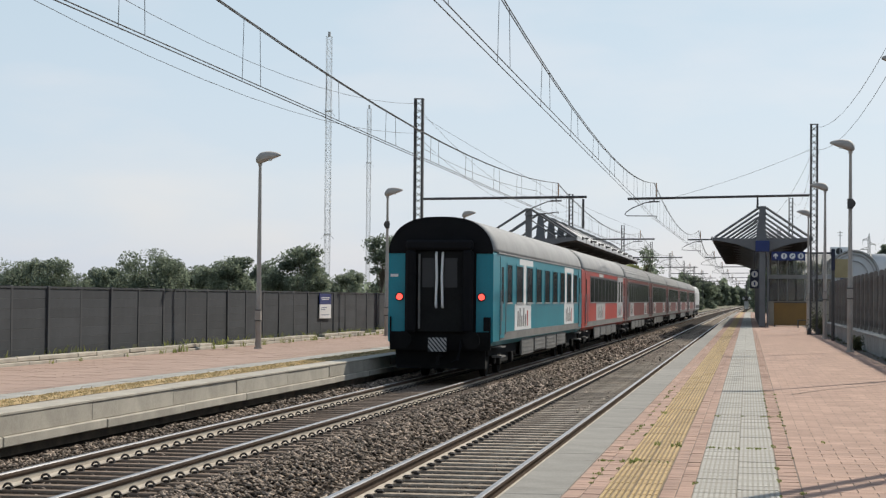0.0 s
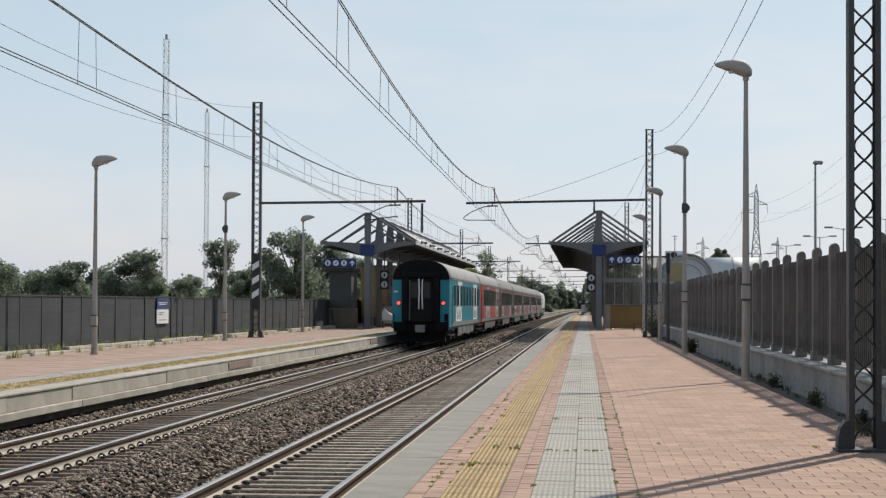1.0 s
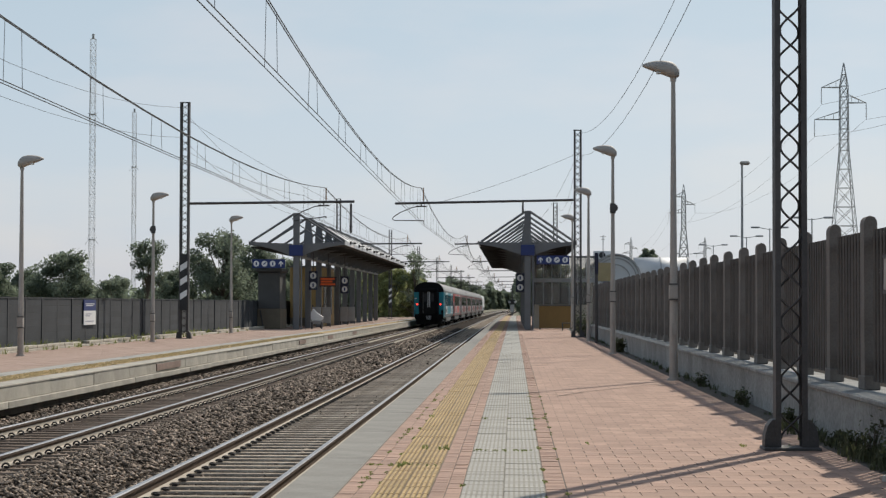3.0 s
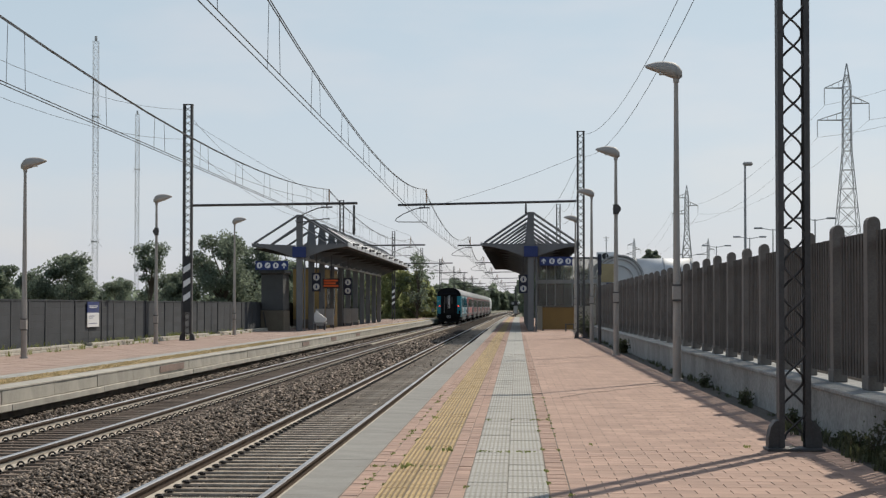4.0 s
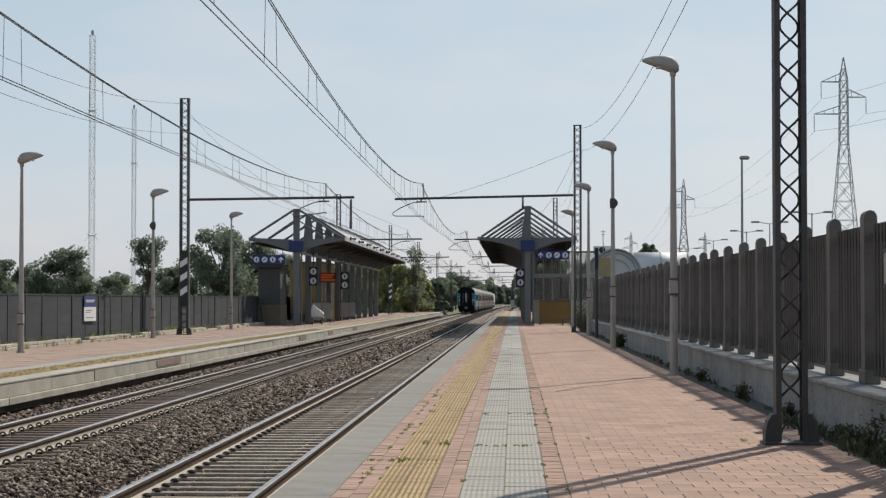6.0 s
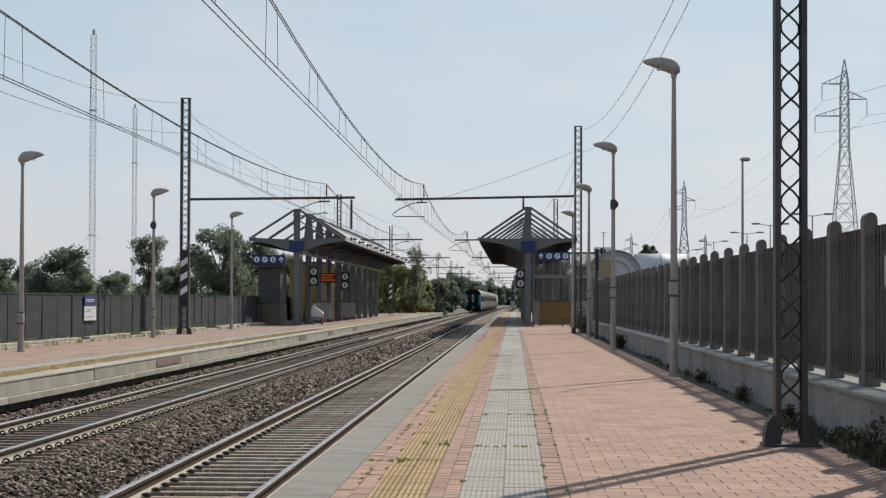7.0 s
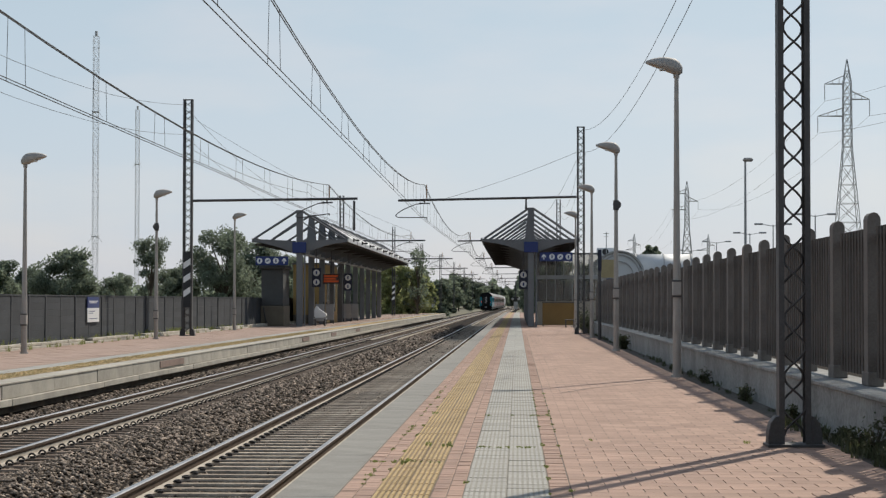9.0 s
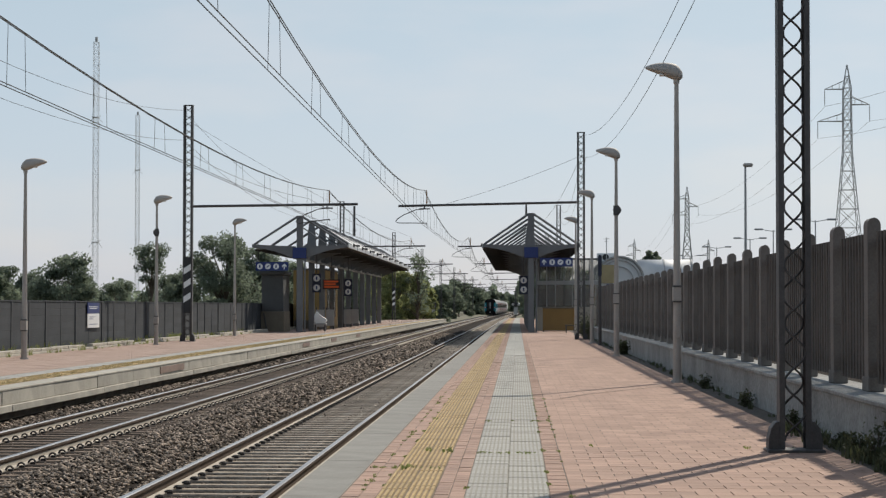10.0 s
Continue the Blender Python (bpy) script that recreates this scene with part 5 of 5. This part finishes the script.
def coach(paint, label, windows, white, band, rear, ribbed=False):
    ob = thing("passenger_coach", TRACK_L, 0, RAIL, label, "railway coach", "coaches of the train")
    side, arch = coach_section(HW)
    part("body", shell(bmesh.new(), [(1.28, 0.86), (HW, 0.98), (HW, 3.22), (HW - 0.05, 3.28)], STATIONS), paint, ob)
    rf = part("roof", shell(bmesh.new(), [(HW - 0.005, 3.285)] + arch + [(0.12, 4.165)], [(0.02, 0.962), (0.9, 1.0), (25.2, 1.0), (25.98, 0.962)]), M_COACHROOF, ob, "grey ribbed coach roof")
    for p in rf.data.polygons:
        p.use_smooth = abs(p.normal.y) < 0.5
    part("underframe", boxes((-1.2, 1.2, 0.25, 25.75, 0.6, 0.97)), M_UNDER, ob)
    for k in range(4):
        y0 = 6.3 + 3.4 * k
        for sx in (-1, 1):
            sk = part("skirt", boxes((*sorted((sx * 1.29, sx * 1.36)), y0, y0 + 3.05, 0.46 + 0.05 * (k % 2), 0.965), bevel=0.02), M_SKIRT, ob, "dusty grey equipment box")
            if sx > 0:
                for j in range(3):
                    part("louvre", boxes((1.362, 1.372, y0 + 0.25, y0 + 2.8, 0.56 + 0.12 * j, 0.60 + 0.12 * j)), M_SKIRT, sk)
    for sx in (-1, 1):
        part("sill_band", boxes((*sorted((sx * (HW - 0.01), sx * (HW + 0.004))), 0.9, 25.1, 0.99, 1.2)), M_SKIRT, ob)
        part("gutter", boxes((*sorted((sx * (HW - 0.02), sx * (HW + 0.022))), 0.5, 25.5, 3.235, 3.275)), M_COACHROOF, ob)
    if ribbed:
        for j in range(7):
            ang = 0.35 + 0.17 * j
            rx, rz = HW * math.cos(ang) ** 0.72, 3.22 + 0.94 * math.sin(ang)
            part("roof_rib", boxes((rx - 0.02, rx + 0.012, 0.6, 25.4, rz - 0.012, rz + 0.022)), M_COACHROOF, ob)
    for y in (3.7, 22.3):
        bogie(ob, y)
    for y0, y1, ya, yb in white:
        wm = M_WHITE if rear else M_COACHPANEL
        wp = part("white_panel", boxes((HW, HW + 0.006, y0, y1, 1.21, 1.93)), wm, ob, "white advertising panel with dark marks")
        part("white_upright", boxes((HW, HW + 0.005, ya, yb, 1.934, 3.2)), wm, ob)
        for k in range(6):
            pitch = (y1 - y0) * 0.115
            c = y0 + (y1 - y0) * 0.16 + k * pitch
            hh = (0.44, 0.52, 0.30, 0.52, 0.34, 0.46)[k]
            part("mark", boxes((HW + 0.006, HW + 0.010, c, c + pitch * 0.5, 1.30, 1.30 + hh)), M_SKIRT if k < 5 else M_RED, wp)
    if band:
        part("window_band", boxes((HW, HW + 0.007, band[0], band[1], 1.93, 3.06)), M_BAND, ob, "dark tinted window band")
    for y0, y1 in windows:
        w = part("window", boxes((HW + 0.006, HW + 0.012, y0, y1, 1.98, 2.98)), M_WINDOW, ob)
        if rear:
            part("window_sill", boxes((HW + 0.006, HW + 0.03, y0 - 0.04, y1 + 0.04, 1.935, 1.978)), M_GALV, w)
            part("window_head", boxes((HW + 0.006, HW + 0.022, y0 - 0.04, y1 + 0.04, 2.982, 3.03)), M_TEAL, w)
            for yy in (y0 - 0.045, y1 + 0.005):
                part("window_jamb", boxes((HW + 0.006, HW + 0.024, yy, yy + 0.04, 1.98, 2.98)), M_TEAL, w)
        else:
            part("window_sill", boxes((HW + 0.008, HW + 0.02, y0, y1, 1.955, 1.978)), M_GALV, w)
    for y0 in (0.95, 24.15):
        d = part("door", boxes((HW - 0.01, HW + 0.012, y0, y0 + 0.85, 1.05, 3.12), bevel=0.006), paint, ob)
        part("door_window", boxes((HW + 0.012, HW + 0.018, y0 + 0.2, y0 + 0.65, 1.95, 2.9)), M_WINDOW, d)
        part("door_handle", boxes((HW + 0.012, HW + 0.05, y0 + 0.1, y0 + 0.16, 1.5, 2.0)), M_GALV, d)
        for yy in (y0 - 0.10, y0 + 0.90):
            part("grab_rail", tube(bmesh.new(), (HW + 0.04, yy, 1.15), (HW + 0.04, yy, 2.3), 0.016, seg=6), M_GALV, d)
        part("door_seal", boxes((HW - 0.005, HW + 0.008, y0 - 0.035, y0 - 0.003, 1.0, 3.18)), M_RUBBER, d)
        part("step", boxes((1.2, 1.46, y0, y0 + 0.85, 0.55, 0.6), (1.2, 1.46, y0, y0 + 0.85, 0.8, 0.84)), M_SKIRT, ob)
    # gangway ends
    for y, s in ((0.0, -1), (26.0, 1)):
        a, b = sorted((y + s * 0.004, y + s * 0.03))
        k = 0.962
        blk = [(HW * k - 0.01, 3.22)] + [(x * k - 0.004 * (x > 0), z) for x, z in arch] + [(0, 4.16)]
        blk = blk + [(-x, z) for x, z in blk[-2::-1]]
        part("end_arch", prism(bmesh.new(), blk, a, b), M_RUBBER, ob, "matt black arched end above the gangway")
        part("end_wall", boxes((-0.92, 0.92, a, b, 0.95, 3.22)), M_RUBBER, ob)
        part("headstock", boxes((-1.3, 1.3, *sorted((y, y + s * 0.05)), 0.75, 1.22)), M_UNDER, ob)
        ring = part("gangway", boxes((-0.86, -0.60, *sorted((y + s * 0.03, y + s * 0.34)), 1.2, 3.3), (0.60, 0.86, *sorted((y + s * 0.03, y + s * 0.34)), 1.2, 3.3), (-0.86, 0.86, *sorted((y + s * 0.03, y + s * 0.34)), 3.3, 3.56), bevel=0.06), M_RUBBER, ob, "black rubber gangway bellows")
        for sx in (-0.88, 0.88):
            bm = bmesh.new()
            tube(bm, (sx, y, 1.02), (sx, y + s * 0.5, 1.02), 0.07, seg=10)
            tube(bm, (sx, y + s * 0.5, 1.02), (sx, y + s * 0.56, 1.02), 0.22, seg=14)
            part("buffer", bm, M_UNDER, ob)
    if rear:
        d = part("end_door", boxes((-0.585, 0.585, -0.16, -0.05, 1.22, 3.28), bevel=0.01), M_ENDDOOR, ob, "dark grey gangway end door")
        part("door_post", tube(bmesh.new(), (-0.52, -0.2, 1.3), (-0.52, -0.2, 3.2), 0.03, seg=8), M_SKIRT, d)
        for sx in (-0.28, 0.28):
            part("pane", boxes((sx - 0.17, sx + 0.17, -0.166, -0.161, 2.35, 3.1)), M_BLACK, d)
        for sx in (-0.085, 0.085):
            bm = bmesh.new()
            poly(bm, [(sx, -0.17, 3.24), (sx, -0.22, 3.2), (sx * 0.75, -0.23, 2.6), (sx * 0.9, -0.23, 2.3), (sx, -0.22, 1.9), (sx, -0.17, 1.84)], 0.032, seg=8)
            part("handrail", bm, M_WHITE, d, "white handrail")
        for sx in (-1.06, 1.06):
            part("tail_light", tube(bmesh.new(), (sx, -0.01, 2.11), (sx, -0.06, 2.11), 0.085, 0.075, seg=16), M_TAIL, ob, "lit red tail light")
            part("lamp_rim", tube(bmesh.new(), (sx, -0.004, 2.11), (sx, -0.03, 2.11), 0.115, seg=16), M_BLACK, ob)
            part("side_rail", boxes((sx * 1.21 - 0.02, sx * 1.21 + 0.02, -0.06, -0.03, 0.9, 1.6)), M_UNDER, ob)
        pl = part("striped_plate", boxes((-0.25, 0.23, -0.40, -0.37, 0.72, 1.08)), M_BLACK, ob, "plate with grey diagonal stripes")
        for i in range(-3, 6):
            x0 = -0.25 + 0.1 * i
            pts = [(x0, 1.075), (x0 + 0.055, 1.075), (x0 + 0.355, 0.725), (x0 + 0.30, 0.725)]
            cut = []
            for (xa, za), (xb, zb) in zip(pts, pts[1:] + pts[:1]):
                for xe, ze in ((xa, za), (xb, zb)):
                    xc = min(0.225, max(-0.245, xe))
                    zc = ze if xc == xe else 1.075 - (xc - x0 - (0.055 if (xe, ze) in pts[1:3] else 0.0)) * 0.35 / 0.30
                    if 0.724 <= zc <= 1.076 and (xc, zc) not in cut:
                        cut.append((xc, zc))
            if len(cut) >= 3:
                part("stripe", prism(bmesh.new(), cut, -0.408, -0.402), M_GALV, pl)
        part("number_bar", boxes((-1.30, -1.10, -0.008, -0.004, 2.62, 2.69)), M_WHITE, ob)
        part("hose", poly(bmesh.new(), [(0.55, 0.0, 1.0), (0.56, -0.3, 0.8), (0.5, -0.35, 0.5), (0.35, -0.3, 0.45)], 0.035, seg=7), M_RUBBER, ob)
        bm = bmesh.new()
        tube(bm, (0, 0.1, 0.62), (0, -0.35, 0.62), 0.06, seg=8)
        tube(bm, (0, -0.32, 0.62), (0, -0.35, 0.4), 0.05, seg=8)
        part("coupling", bm, M_UNDER, ob)
        # added black block in place of the dark shade below the rear end
        part("end_shade_block", boxes((-1.15, 1.15, 0.08, 0.9, 0.28, 0.745)), M_UNDER, ob)
        part("cable_box", boxes((1.12, 1.3, -0.1, -0.03, 1.25, 1.6), bevel=0.02), M_RUBBER, ob)
    return ob


teal_windows = [(2.3, 3.4)] + [(4.4 + 2.5 * k, 5.95 + 2.5 * k) for k in range(8)]
TRAIN = [coach(M_TEAL, "teal passenger coach with white panels and lit tail lights", teal_windows, [(4.1, 8.1, 5.2, 8.6), (18.5, 22.1, 18.6, 22.0)], None, True)]
red_a = coach(M_RED, "bright red passenger coach with dark windows and white panels", [(3.6 + 2.05 * k, 5.4 + 2.05 * k) for k in range(8)] + [(20.6, 21.6), (22.4, 23.6)], [(6.6, 11.6, 8.0, 10.6), (19.6, 23.9, 19.8, 24.1)], (3.3, 19.7), False)
TRAIN.append(red_a)
red_b = coach(M_REDDUSTY, "dusty dark red passenger coach with ribbed roof and dark band", [(3.0 + 2.05 * k, 4.75 + 2.05 * k) for k in range(10)], [(4.2, 7.4, 2.65, 2.9), (18.4, 21.6, 23.6, 24.0)], (1.9, 24.6), False, True)
TRAIN.append(red_b)
for k in range(4):
    TRAIN.append(copy_thing(red_b, pose(TRACK_L, 0, RAIL)))
M_LOCO = mat("white_loco_paint", (0.62, 0.62, 0.60), (0.48, 0.48, 0.47), 0.45, scale=0.6, fine=20, bump=0.02)
loco = thing("locomotive", TRACK_L, 0, RAIL, "pale grey electric locomotive at the head of the train", "locomotive")
part("body", shell(bmesh.new(), [(1.3, 0.9), (1.45, 1.1), (1.45, 3.0), (1.3, 3.65), (0.9, 3.9), (0.3, 3.95)], [(0, 0.86), (1.2, 1.0), (17.8, 1.0), (19.0, 0.86)]), M_LOCO, loco)
part("underframe", boxes((-1.25, 1.25, 0.4, 18.6, 0.5, 0.89)), M_UNDER, loco)
part("windscreen", boxes((-1.0, 1.0, -0.02, 0.05, 2.2, 3.1)), M_WINDOW, loco)
part("side_band", boxes((1.451, 1.457, 1.5, 17.5, 1.2, 1.6), (1.451, 1.457, 2.0, 3.0, 2.2, 3.0)), M_BLACK, loco)
for y in (3.2, 15.8):
    bogie(loco, y)
bm = bmesh.new()
poly(bm, [(0, 15.0, 4.0), (0, 14.0, 5.0), (0, 15.2, 5.9)], 0.04, seg=5)
beam(bm, (-0.8, 15.2, 5.93), (0.8, 15.2, 5.93), 0.05)
part("pantograph", bm, M_STEEL, loco)
TRAIN.append(loco)


# ---- weeds ----
def tufts(name, spots, h, blades, material, label, seed):
    r = np.random.default_rng(seed)
    vs, fs = [], []
    for x, y, s in spots:
        for _ in range(blades):
            a, l = r.uniform(0, 6.28), h * s * r.uniform(0.4, 1.0)
            bx, by = x + r.normal(0, 0.035 * s), y + r.normal(0, 0.14 * s)
            t = r.uniform(0.1, 0.8) * l
            wd = 0.012 * max(0.6, s)
            px_, py_ = -math.sin(a) * wd, math.cos(a) * wd
            o = len(vs)
            vs += [(bx - px_, by - py_, 0), (bx + px_, by + py_, 0), (bx + math.cos(a) * t * 0.5 + px_ * 0.7, by + math.sin(a) * t * 0.5 + py_ * 0.7, l * 0.65), (bx + math.cos(a) * t * 0.5 - px_ * 0.7, by + math.sin(a) * t * 0.5 - py_ * 0.7, l * 0.65), (bx + math.cos(a) * t, by + math.sin(a) * t, l * 0.9)]
            fs += [(o, o + 1, o + 2, o + 3), (o + 3, o + 2, o + 4)]
    return tagged(mesh_from(name, vs, fs, material), label, "weeds", kind="stuff")


r = np.random.default_rng(11)
spots = [(-1.06, 17.9, 0.9), (-1.02, 17.95, 0.7), (-0.92, 20.1, 0.8), (-0.72, 20.0, 0.9), (-1.26, 19.5, 0.5), (-1.26, 23.0, 0.6), (-1.1, 25.8, 0.7), (-1.24, 30.0, 0.8), (-1.26, 16.6, 0.5), (-0.42, 16.0, 0.4), (-0.1, 19.8, 0.4), (0.1, 19.8, 0.4), (0.27, 17.5, 0.4), (0.27, 16.3, 0.4), (2.45, 20.6, 0.6), (2.9, 20.3, 0.9), (0.8, 20.9, 0.4)]
spots += [(r.uniform(-0.42, 0.26), 19.85 + r.normal(0, 0.03), r.uniform(0.15, 0.35)) for _ in range(16)]
spots += [(r.uniform(-1.35, -0.7), 18.0 + r.normal(0, 0.05), r.uniform(0.2, 0.45)) for _ in range(12)]
spots += [(r.choice([-1.265, -1.125, 0.262, 0.434]) + r.normal(0, 0.006), r.uniform(14.5, 34), r.uniform(0.15, 0.4)) for _ in range(70)]
spots += [(r.uniform(-0.42, 0.5), 25.4 + r.normal(0, 0.05), r.uniform(0.2, 0.4)) for _ in range(10)]
tufts("weeds", spots, 0.055, 18, M_GRASS, "small green weeds in the paving joints", 3)
spots = [(r.uniform(3.25, 3.6), r.uniform(16.5, 24), r.uniform(0.5, 1.1)) for _ in range(40)] + [(r.uniform(3.45, 3.63), r.uniform(24, 98), r.uniform(0.3, 0.9)) for _ in range(90)]
tufts("verge_weeds", spots, 0.17, 14, M_WEED, "rough weeds along the foot of the wall", 4)
spots = [(r.uniform(3.38, 3.62), r.uniform(16.6, 19.8), r.uniform(0.3, 0.8)) for _ in range(26)]
tufts("tall_weeds", spots, 0.34, 30, M_WEED, "dark bushy weeds against the wall", 5)
spots = [(r.uniform(-10.58, -9.93), r.uniform(20, 100), r.uniform(0.3, 0.8)) for _ in range(4200)]
tufts("dry_weeds", spots, 0.055, 5, M_DRYGRASS, "yellow dried weeds over the tactile strip", 6)
spots = [(r.uniform(-16.0, -15.63), r.uniform(20, 110), r.uniform(0.5, 1.5)) for _ in range(420)] + [(-15.28, 50.5, 0.9), (-15.28, 50.9, 1.0), *[(r.uniform(-15.34, -15.1), r.uniform(22, 110), r.uniform(0.3, 0.9)) for _ in range(60)], (-15.28, 78.5, 0.9), (-15.27, 62, 0.8), (-15.28, 36, 0.7)]
tufts("fence_weeds", spots, 0.30, 12, M_GRASS, "green weeds behind the kerb at the fence foot", 7)

def leafy_bush(x, y, h, w, n, leaf, seed):
    """A low dark bush: short stems carrying many small leaves."""
    r = np.random.default_rng(seed)
    ob = thing("weed_bush", x, y, -0.012, "dark leafy weed bush against the low wall", "bush", "weed bushes along the wall")
    bm = bmesh.new()
    tips = []
    for _ in range(14):
        a, f = r.uniform(0, 6.28), r.uniform(0.3, 1.0)
        tip = Vector((math.cos(a) * w * 0.45 * r.uniform(0.2, 1), math.sin(a) * w * 0.6 * r.uniform(0.2, 1), h * f))
        tube(bm, (0, 0, 0), tip, 0.006, 0.003, seg=4, cap=False)
        tips.append(np.array(tip))
    part("stem", bm, M_BARK, ob)
    p = np.concatenate([t * r.uniform(0.35, 1.05, (n // 14, 1)) + r.normal(0, 0.13 * w, (n // 14, 3)) for t in tips])
    p[:, 2] = np.clip(p[:, 2], 0.01, None)
    u = r.normal(size=p.shape)
    u /= np.linalg.norm(u, axis=1)[:, None]
    v = np.cross(u, r.normal(size=p.shape))
    v /= np.linalg.norm(v, axis=1)[:, None]
    k = leaf * r.uniform(0.5, 1.0, len(p))[:, None]
    q = np.stack([p - u * k, p + v * k * 0.5, p + u * k, p - v * k * 0.5], 1).reshape(-1, 3)
    mesh_from("foliage", q.tolist(), np.arange(len(q)).reshape(-1, 4).tolist(), M_WEED, ob)


for i, (bx, by, bh, bw) in enumerate(((3.47, 18.7, 0.42, 0.36), (3.50, 17.7, 0.30, 0.40), (3.45, 19.6, 0.22, 0.30), (3.52, 21.0, 0.18, 0.25), (3.52, 24.5, 0.20, 0.24), (3.5, 29.5, 0.22, 0.3), (3.5, 36.0, 0.26, 0.3), (3.45, 62.0, 0.5, 0.4), (3.4, 93.5, 1.0, 0.9), (3.3, 97.5, 1.3, 1.1))):
    leafy_bush(bx, by, bh, bw, 420, 0.03 if by < 50 else 0.07, 300 + i)
stalks = thing("dry_stalks", 3.52, 17.45, -0.012, "tall dry grey weed stalks by the wall", "weeds")
for k in range(16):
    a = r.uniform(0, 6.28)
    bx, by, hh = r.normal(0, 0.03), r.normal(0, 0.10), r.uniform(0.45, 0.95)
    part("stalk", poly(bmesh.new(), [(bx, by, 0), (bx + 0.03 * math.cos(a), by + 0.05 * math.sin(a), hh * 0.5), (bx + 0.05 * math.cos(a), by + 0.16 * math.sin(a), hh)], 0.004, seg=4), M_BARK, stalks)

# ---- earth strip by the wall, cracks ----
structure("verge", boxes((3.31, 3.655, -28, 99, -0.2, -0.012)), M_VERGE, "narrow earth verge between paving and wall", "verge")


def crack(points, w):
    bm = bmesh.new()
    for (x0, y0), (x1, y1) in zip(points, points[1:]):
        n = Vector((y0 - y1, x1 - x0)).normalized() * w / 2
        bm.faces.new([bm.verts.new((x, y, 0.0075)) for x, y in ((x0 - n.x, y0 - n.y), (x1 - n.x, y1 - n.y), (x1 + n.x, y1 + n.y), (x0 + n.x, y0 + n.y))])
    return tagged(part("settlement_crack", bm, M_JOINT), "dark irregular settlement crack across the paving", "crack", kind="structure")


crack([(-1.88, 15.22), (-1.2, 15.2), (-0.4, 15.25), (0.26, 15.22)], 0.012)
crack([(-1.5, 17.9), (-1.1, 18.1), (-0.7, 18.0), (-0.45, 18.02)], 0.02)
crack([(0.25, 31.4), (0.7, 31.6), (1.2, 33.2), (2.0, 35.0), (2.7, 36.6), (3.2, 37.6)], 0.035)
crack([(-0.4, 25.6), (0.28, 25.3), (0.45, 25.4)], 0.03)
crack([(-0.4, 48.5), (0.5, 49.2), (1.6, 51.5), (2.4, 53.0)], 0.04)
crack([(0.3, 66.0), (1.5, 67.0)], 0.05)


# ---- paving blocks ----
pave("red_paver", platform_right, M_REDPAVE, -1.405, 2, 0.14, 12.5, 130, 0.21, 36, bond=0.5, far_material=M_REDFAR)
pave("tactile_paver", platform_right, M_YELPAVE, -1.125, 2, 0.226, 12.5, 110, 0.30, 44, ribs=5, far_material=M_YELFAR)
pave("tactile_paver", platform_right, M_YELPAVE, -1.125, 2, 0.226, 110, END_R, 1.2, 0, far_material=M_YELFAR)
pave("red_paver", platform_right, M_REDPAVE, -0.672, 2, 0.125, 12.5, 130, 0.21, 36, bond=0.5, far_material=M_REDFAR)
pave("grey_paver", platform_right, M_GREYPAVE, -0.42, 2, 0.34, 12.5, 60, 0.3, 50, gap=0.004, ribs=8, far_material=M_GREYFAR, groove=M_GREYDIRT)
pave("grey_paver", platform_right, M_GREYFAR, -0.42, 2, 0.34, 60.2, 150, 0.3, 0, gap=0.004)
pave("border_paver", platform_right, M_REDPAVE, 0.264, 1, 0.17, 13.6, 60, 0.1165, 30, far_material=M_REDFAR)
pave("border_paver", platform_right, M_REDFAR, 0.264, 1, 0.17, 60.05, 100, 0.233, 0)
pave_rows("brick_paver", platform_right, M_REDPAVE, 0.437, 3.3, 0.29, 13.6, 100, 0.272, 20.5, M_REDFAR)
pave("red_paver", platform_right, M_REDFAR, 0.265, 4, 0.7587, 100, END_R, 1.0, 0)
pave("red_paver", platform_right, M_REDFAR, -1.405, 1, 0.28, 130, END_R, 1.0, 0)
pave("red_paver", platform_right, M_REDFAR, -0.672, 1, 0.25, 130, END_R, 1.0, 0)
pave("grey_paver", platform_right, M_GREYFAR, -0.42, 1, 0.68, 150, END_R, 1.0, 0)
for nm, m, x0, cols, w in (("red_paver", M_REDFAR, -1.405, 1, 0.28), ("tactile_paver", M_YELFAR, -1.125, 2, 0.226), ("red_paver", M_REDFAR, -0.672, 1, 0.25), ("grey_paver", M_GREYFAR, -0.42, 2, 0.34), ("red_paver", M_REDFAR, 0.268, 13, 0.233)):
    pave(nm, platform_right, m, x0, cols, w, -28, 12.45, 0.5, -99)
pave("red_paver", platform_right, M_REDFAR, 0.268, 13, 0.233, 12.45, 13.45, 0.5, -99)
pave("tactile_paver", platform_left, M_YELFAR, -10.62, 2, 0.34, -28, END_L, 0.6, -99)
pave("grey_paver", platform_left, M_GREYFAR, -11.2, 2, 0.285, -28, END_L, 0.6, -99)
pave("red_paver", platform_left, M_REDLEFT, -15.36, 9, 0.4615, -28, END_L, 0.5, -99, bond=0.5, gap=0.003)


def motions():
    """The train runs away along the far track at a steady 42 m/s."""
    for k, c in enumerate(TRAIN):
        rows = []
        for i in range(21):
            t = 0.5 * i
            y = 48.25 + 42.2 * t + 26.25 * k
            turn = -math.degrees(math.atan((bend(y + 13) - bend(y - 13)) / 26))
            rows.append((t, pose(TRACK_L + bend(y), y, RAIL, 0, 0, turn)))
        walk(c, rows)


motions()
